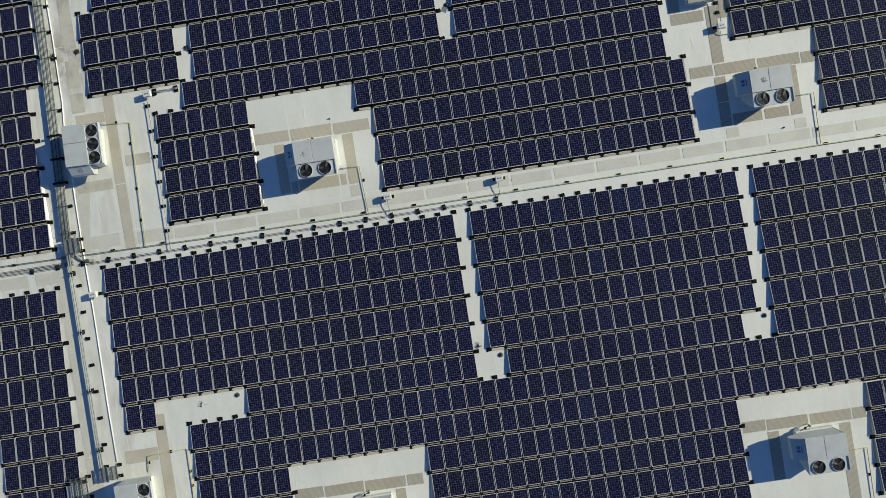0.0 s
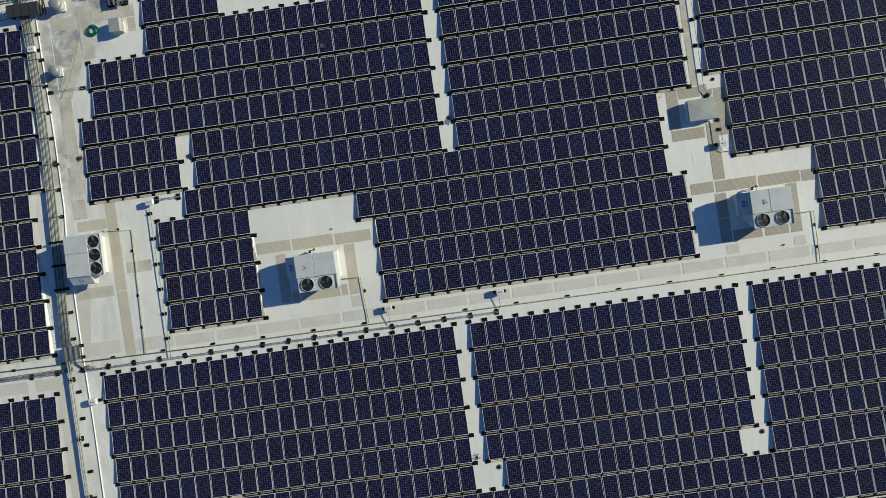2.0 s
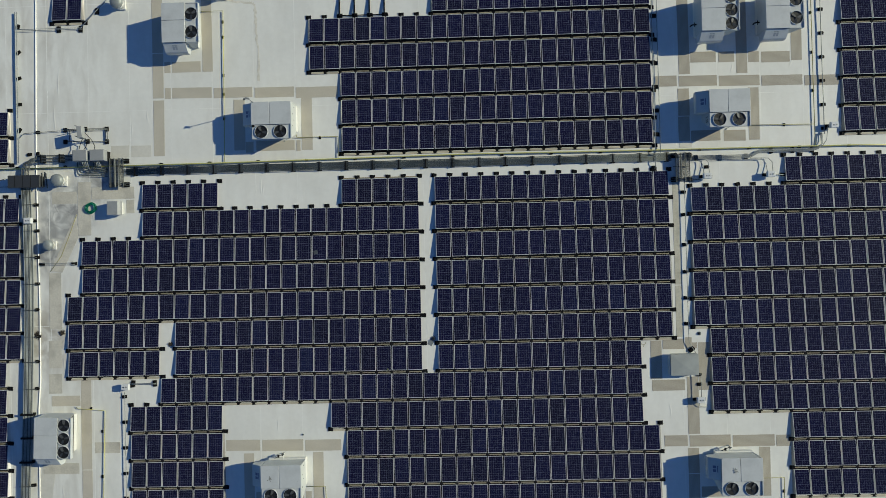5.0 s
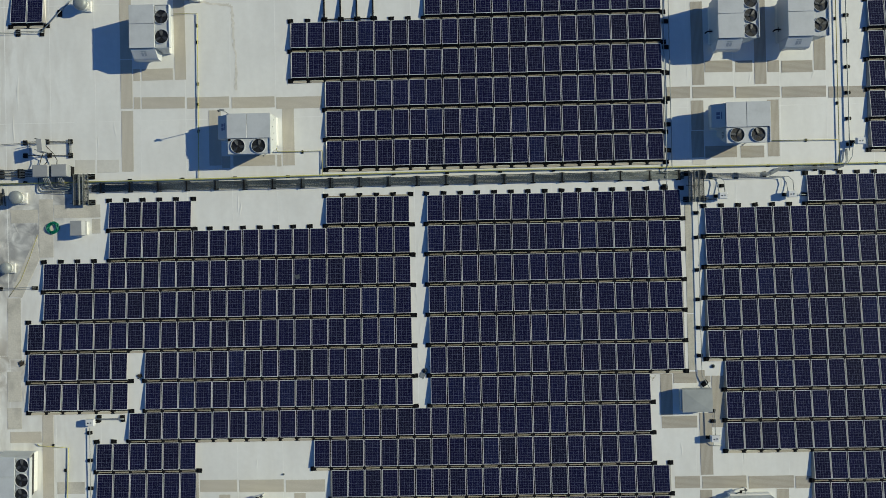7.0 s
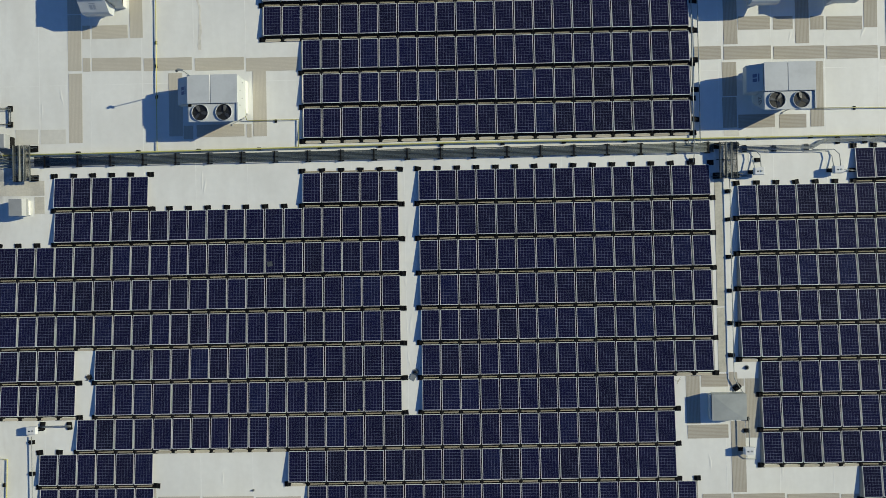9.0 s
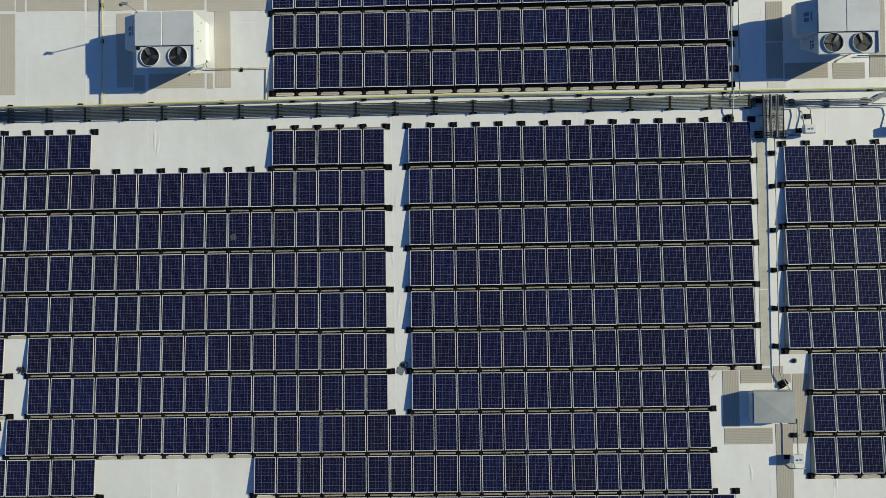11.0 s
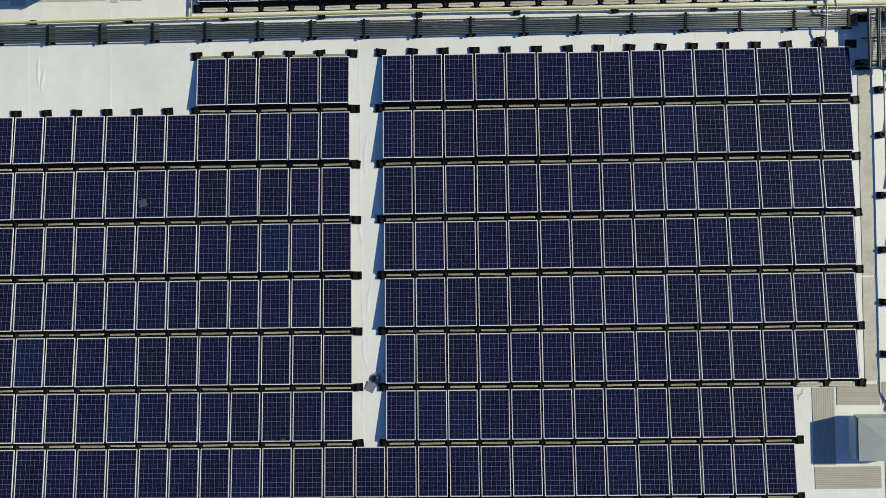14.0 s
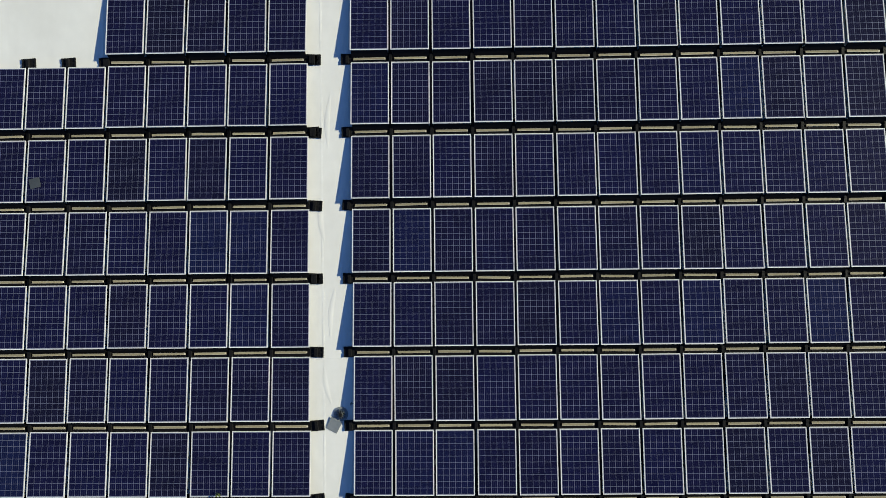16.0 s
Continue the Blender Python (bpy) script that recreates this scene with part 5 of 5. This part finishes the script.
def flue(x, y):
    """A thin flue rod with a flat cap, on the cabinet's north-west corner."""
    f = thing("flue_pipe", x, y, 1.66, "thin grey flue rod with a flat cap on a rooftop unit", "flue pipe", "flue pipes")
    bm = bmesh.new()
    tube(bm, [(0, 0, 0.001), (0, 0.02, 0.89)], 0.022, 6)
    part("rod", bm, GALV, f)
    bm = bmesh.new()
    box(bm, -0.22, 0.08, -0.05, 0.07, 0.88, 0.94, 0, 0.01, pose(0, 0, 0, 0, 0, -8))
    part("cap", bm, GALV, f)
    bm = bmesh.new()
    box(bm, -0.32, -0.19, -0.01, 0.10, 0.86, 0.93, 0, 0.01, pose(0, 0, 0, 0, 0, 14))
    part("outlet", bm, DARK_STEEL, f)


flue(-9.05, 30.86)


def gas_valve(x, y):
    """Regulator and stub pipes on the north wall of a unit; (x, y) is the wall's foot."""
    v = thing("gas_valve", x, y, 0, "dark gas valve with white stub pipes behind a rooftop unit", "gas valve", "gas valves")
    bm = bmesh.new()
    tube(bm, [(0, 0.0, 0.32), (0, 0.26, 0.32), (0.03, 0.33, 0.26), (0.03, 0.35, 0.02)], 0.03, 8)
    part("stub_pipe", bm, CURB, v)
    bm = bmesh.new()
    tube(bm, [(0.08, 0.32, 0.40), (-0.15, 0.29, 0.36), (-0.42, 0.14, 0.32), (-0.66, 0.03, 0.30)], 0.028, 8)
    part("pipe", bm, DARK_STEEL, v)
    bm = bmesh.new()
    disc(bm, -0.03, 0.32, 0.36, 0.085, 0.10, 14, 0, 0.06)
    part("regulator", bm, DARK_STEEL, v)
    bm = bmesh.new()
    box(bm, -0.38, -0.26, 0.12, 0.3, 0.34, 0.42, 0, 0.01)
    part("handle", bm, BLACK, v)


for x, y in ((-7.9, 6.87), (22.17, 6.79), (22.07, -17.36), (-7.85, -17.46)):
    gas_valve(x, y)

# bends that join the west bundle to the enclosures
for k in range(6):
    pipe("conduit", [(-25.6 + 0.1 * k, 25.9, 0.27), (-25.6 + 0.1 * k, 27.0 - 0.05 * k, 0.3), (-25.4 + 0.1 * k, 27.45 + 0.06 * k, 0.3), (-24.5, 27.5 + 0.075 * k, 0.3)], 0.028, DARK_STEEL, "bent dark conduit at a junction", "conduit", "short conduits")
pipe("conduit", [(-25.9, 27.6, 0.13), (-25.85, 29.2, 0.13), (-25.5, 29.55, 0.13), (-22.7, 29.68, 0.13)], 0.02, DARK_STEEL, "long thin conduit to the equipment rack", "conduit", "short conduits")
support(-24.6, 29.62)
support(-25.2, 28.1)
support(-24.6, 28.1, 90)

# unit letter on the tapered west panel
letter = bpy.data.curves.new("unit_letter", "FONT")
letter.body, letter.size, letter.extrude, letter.align_x, letter.align_y = "2B", 0.44, 0.002, "CENTER", "CENTER"
letter.materials.append(MARK)
mark_tool = bpy.data.objects.new("unit_letter", letter)
scene.collection.objects.link(mark_tool)
bpy.context.view_layer.update()
letter_mesh = bpy.data.meshes.new_from_object(mark_tool.evaluated_get(bpy.context.evaluated_depsgraph_get()))
bpy.data.objects.remove(mark_tool)
sign = new("unit_marking", letter_mesh)
sign.parent = UNIT_2B
sign.matrix_basis = pose(-0.004, 0.60, 1.12, 90, 0, -90)


def wrinkle(x, y, length, turn, height=0.014):
    """A soft raised fold in the membrane."""
    bm = bmesh.new()
    n = 9
    rows_ = []
    for i in range(n):
        u = i / (n - 1)
        h, w = height * math.sin(math.pi * u), 0.02 + 0.05 * math.sin(math.pi * u)
        bend = 0.03 * math.sin(u * 5 + x)
        rows_.append([bm.verts.new((c * w + bend, (u - 0.5) * length, 0.001 + h * k)) for c, k in ((-1, 0), (-0.5, 0.7), (0, 1), (0.5, 0.7), (1, 0))])
    for a, b in zip(rows_, rows_[1:]):
        for i in range(4):
            f = bm.faces.new([a[i], a[i + 1], b[i + 1], b[i]])
            f.smooth = True
    ob = part("membrane_fold", bm, MEMBRANE, roof)
    ob.matrix_basis = pose(x, y, 0.001, 0, 0, turn)


for x, y, l, t in ((-9.15, 25.5, 1.3, 4), (-9.0, 25.2, 0.9, -3), (-16.9, 30.4, 1.1, 8), (-18.0, 29.6, 0.9, -6), (-23.4, 30.4, 2.2, 2), (-23.1, 33.0, 2.4, -2), (-22.2, 23.0, 1.6, 12), (-23.4, 24.4, 1.2, 20), (2.1, 15.5, 1.0, 10), (2.25, 17.4, 1.3, -6), (2.0, 19.8, 1.2, 4), (2.2, 22.4, 1.4, -3),
                   (27.2, 32.9, 0.8, -30), (23.2, 32.7, 0.7, -8), (24.9, 24.0, 0.9, 5), (20.9, 26.0, 0.7, 10), (22.3, 9.2, 1.0, 5), (-8.3, 9.1, 0.8, 4), (-23.0, 13.5, 1.5, 8), (-23.8, 14.4, 0.9, -12), (-24.3, 15.0, 0.8, 30), (-24.2, -5.0, 2.2, 6), (-24.3, -8.6, 1.6, -10), (-23.2, 4.6, 1.4, 6), (-22.4, 12.9, 1.2, 0), (18.4, 9.6, 0.9, 3), (21.6, 12.9, 0.5, 30), (17.5, -17.8, 1.2, 6), (-12.8, -15.9, 1.0, -5)):
    wrinkle(x, y, l, t, 0.004 if 1.9 < x < 2.3 else 0.008)


# a weed rooted at the edge of a panel
WEED = material("weed_leaf", (0.12, 0.15, 0.03), 0.6, grain=0.2, scale=40)
bm = bmesh.new()
for k in range(16):
    a, q, h = jitter.random() * 6.283, jitter.uniform(0.02, 0.11), jitter.uniform(0.02, 0.12)
    leaf = pose(-0.66 + q * 0.45 * math.cos(a), 12.80 + q * 0.6 * math.sin(a), 0.235 + h, jitter.uniform(-40, 40), jitter.uniform(-40, 40), math.degrees(a))
    vs = [bm.verts.new(leaf @ Vector(c)) for c in ((-0.035, 0, 0), (0, -0.016, 0.004), (0.04, 0, 0), (0, 0.016, 0.004))]
    bm.faces.new(vs)
tube(bm, [(-0.66, 12.78, 0.1), (-0.665, 12.79, 0.25), (-0.65, 12.81, 0.34)], 0.006, 5)
tagged(part("weed", bm, WEED), "small green weed growing between two panel rows", "weed")


# stains, and thin white drain pipes
SMUDGE = material("dark_smudge", (0.24, 0.25, 0.24), 0.7, grain=0.2, scale=20)


TAN_STAIN = material("tan_stain", (0.46, 0.44, 0.33), 0.8, grain=0.15, scale=15)


def smudge(x, y, z, size, n, mat=None):
    """A dark dropping splash: a ragged cluster of flat flecks."""
    bm = bmesh.new()
    for _ in range(n):
        a, q = jitter.random() * 6.283, abs(jitter.gauss(0, size))
        w, l = jitter.uniform(0.3, 0.7) * size * 0.5, jitter.uniform(0.6, 1.2) * size * 0.7
        fleck = pose(x + q * math.cos(a), y + q * math.sin(a), z, 0, 0, math.degrees(a))
        vs = [bm.verts.new(fleck @ Vector((l * math.cos(b) * jitter.uniform(0.6, 1), w * math.sin(b), jitter.random() * 0.0006))) for b in (0, 0.9, 1.9, 2.8, 3.8, 4.9, 5.6)]
        bm.faces.new(vs)
    tagged(part("stain", bm, mat or SMUDGE), "tan dirt stain on the roof membrane" if mat else "dark splashed stain on a flat surface", "stain", kind="stuff")


smudge(21.9, 5.95, 1.702, 0.10, 16)
smudge(-8.45, 6.0, 1.662, 0.10, 16)
smudge(-8.6, 6.6, 1.662, 0.03, 6)
smudge(-6.6, 5.8, 1.662, 0.03, 6)
for x, y in ((-9.17, 28.42), (20.95, 28.39)):
    pipe("drain_pipe", [(x + 2.55, y + 1.0, 0.42), (x + 2.5, y + 0.56, 0.3), (x + 2.42, y + 0.46, 0.07), (x + 1.78, y + 0.17, 0.05), (x + 1.74, y + 0.10, 0.03)], 0.022, CURB, "thin white condensate pipe beside a rooftop unit", "drain pipe", "drain pipes")
smudge(16.72, 14.05, 0.006, 0.10, 12, TAN_STAIN)
smudge(2.72, 15.02, 0.006, 0.05, 10)


def streak(points, width, label):
    """A ragged run-off stain along a line on the membrane."""
    bm = bmesh.new()
    line = []
    for (x0, y0), (x1, y1) in zip(points, points[1:]):
        for k in range(8):
            line.append(Vector((x0 + (x1 - x0) * k / 8, y0 + (y1 - y0) * k / 8, 0.0055)))
    sides = []
    for i, p in enumerate(line):
        d = (line[min(i + 1, len(line) - 1)] - line[max(i - 1, 0)]).normalized()
        n = Vector((-d.y, d.x, 0))
        w = width * jitter.uniform(0.35, 1.0)
        drift = n * jitter.gauss(0, width * 0.25)
        sides.append((bm.verts.new(p + drift + n * w), bm.verts.new(p + drift - n * w)))
    for (a, b), (c, d) in zip(sides, sides[1:]):
        bm.faces.new([a, b, d, c])
    tagged(part("stain", bm, RUNOFF), label, "stain", kind="stuff")


RUNOFF = material("runoff_stain", (0.69, 0.665, 0.58), 0.7, grain=0.12, scale=5, stain=0.2, stain_scale=1.5)
streak([(-9.32, 38.1), (-9.25, 36.4), (-9.12, 34.4), (-9.15, 32.5)], 0.11, "faint tan run-off stain beside a roof seam")
streak([(-12.4, 38.6), (-11.5, 38.4), (-9.9, 38.2), (-9.3, 38.12)], 0.10, "faint tan run-off stain across the roof")
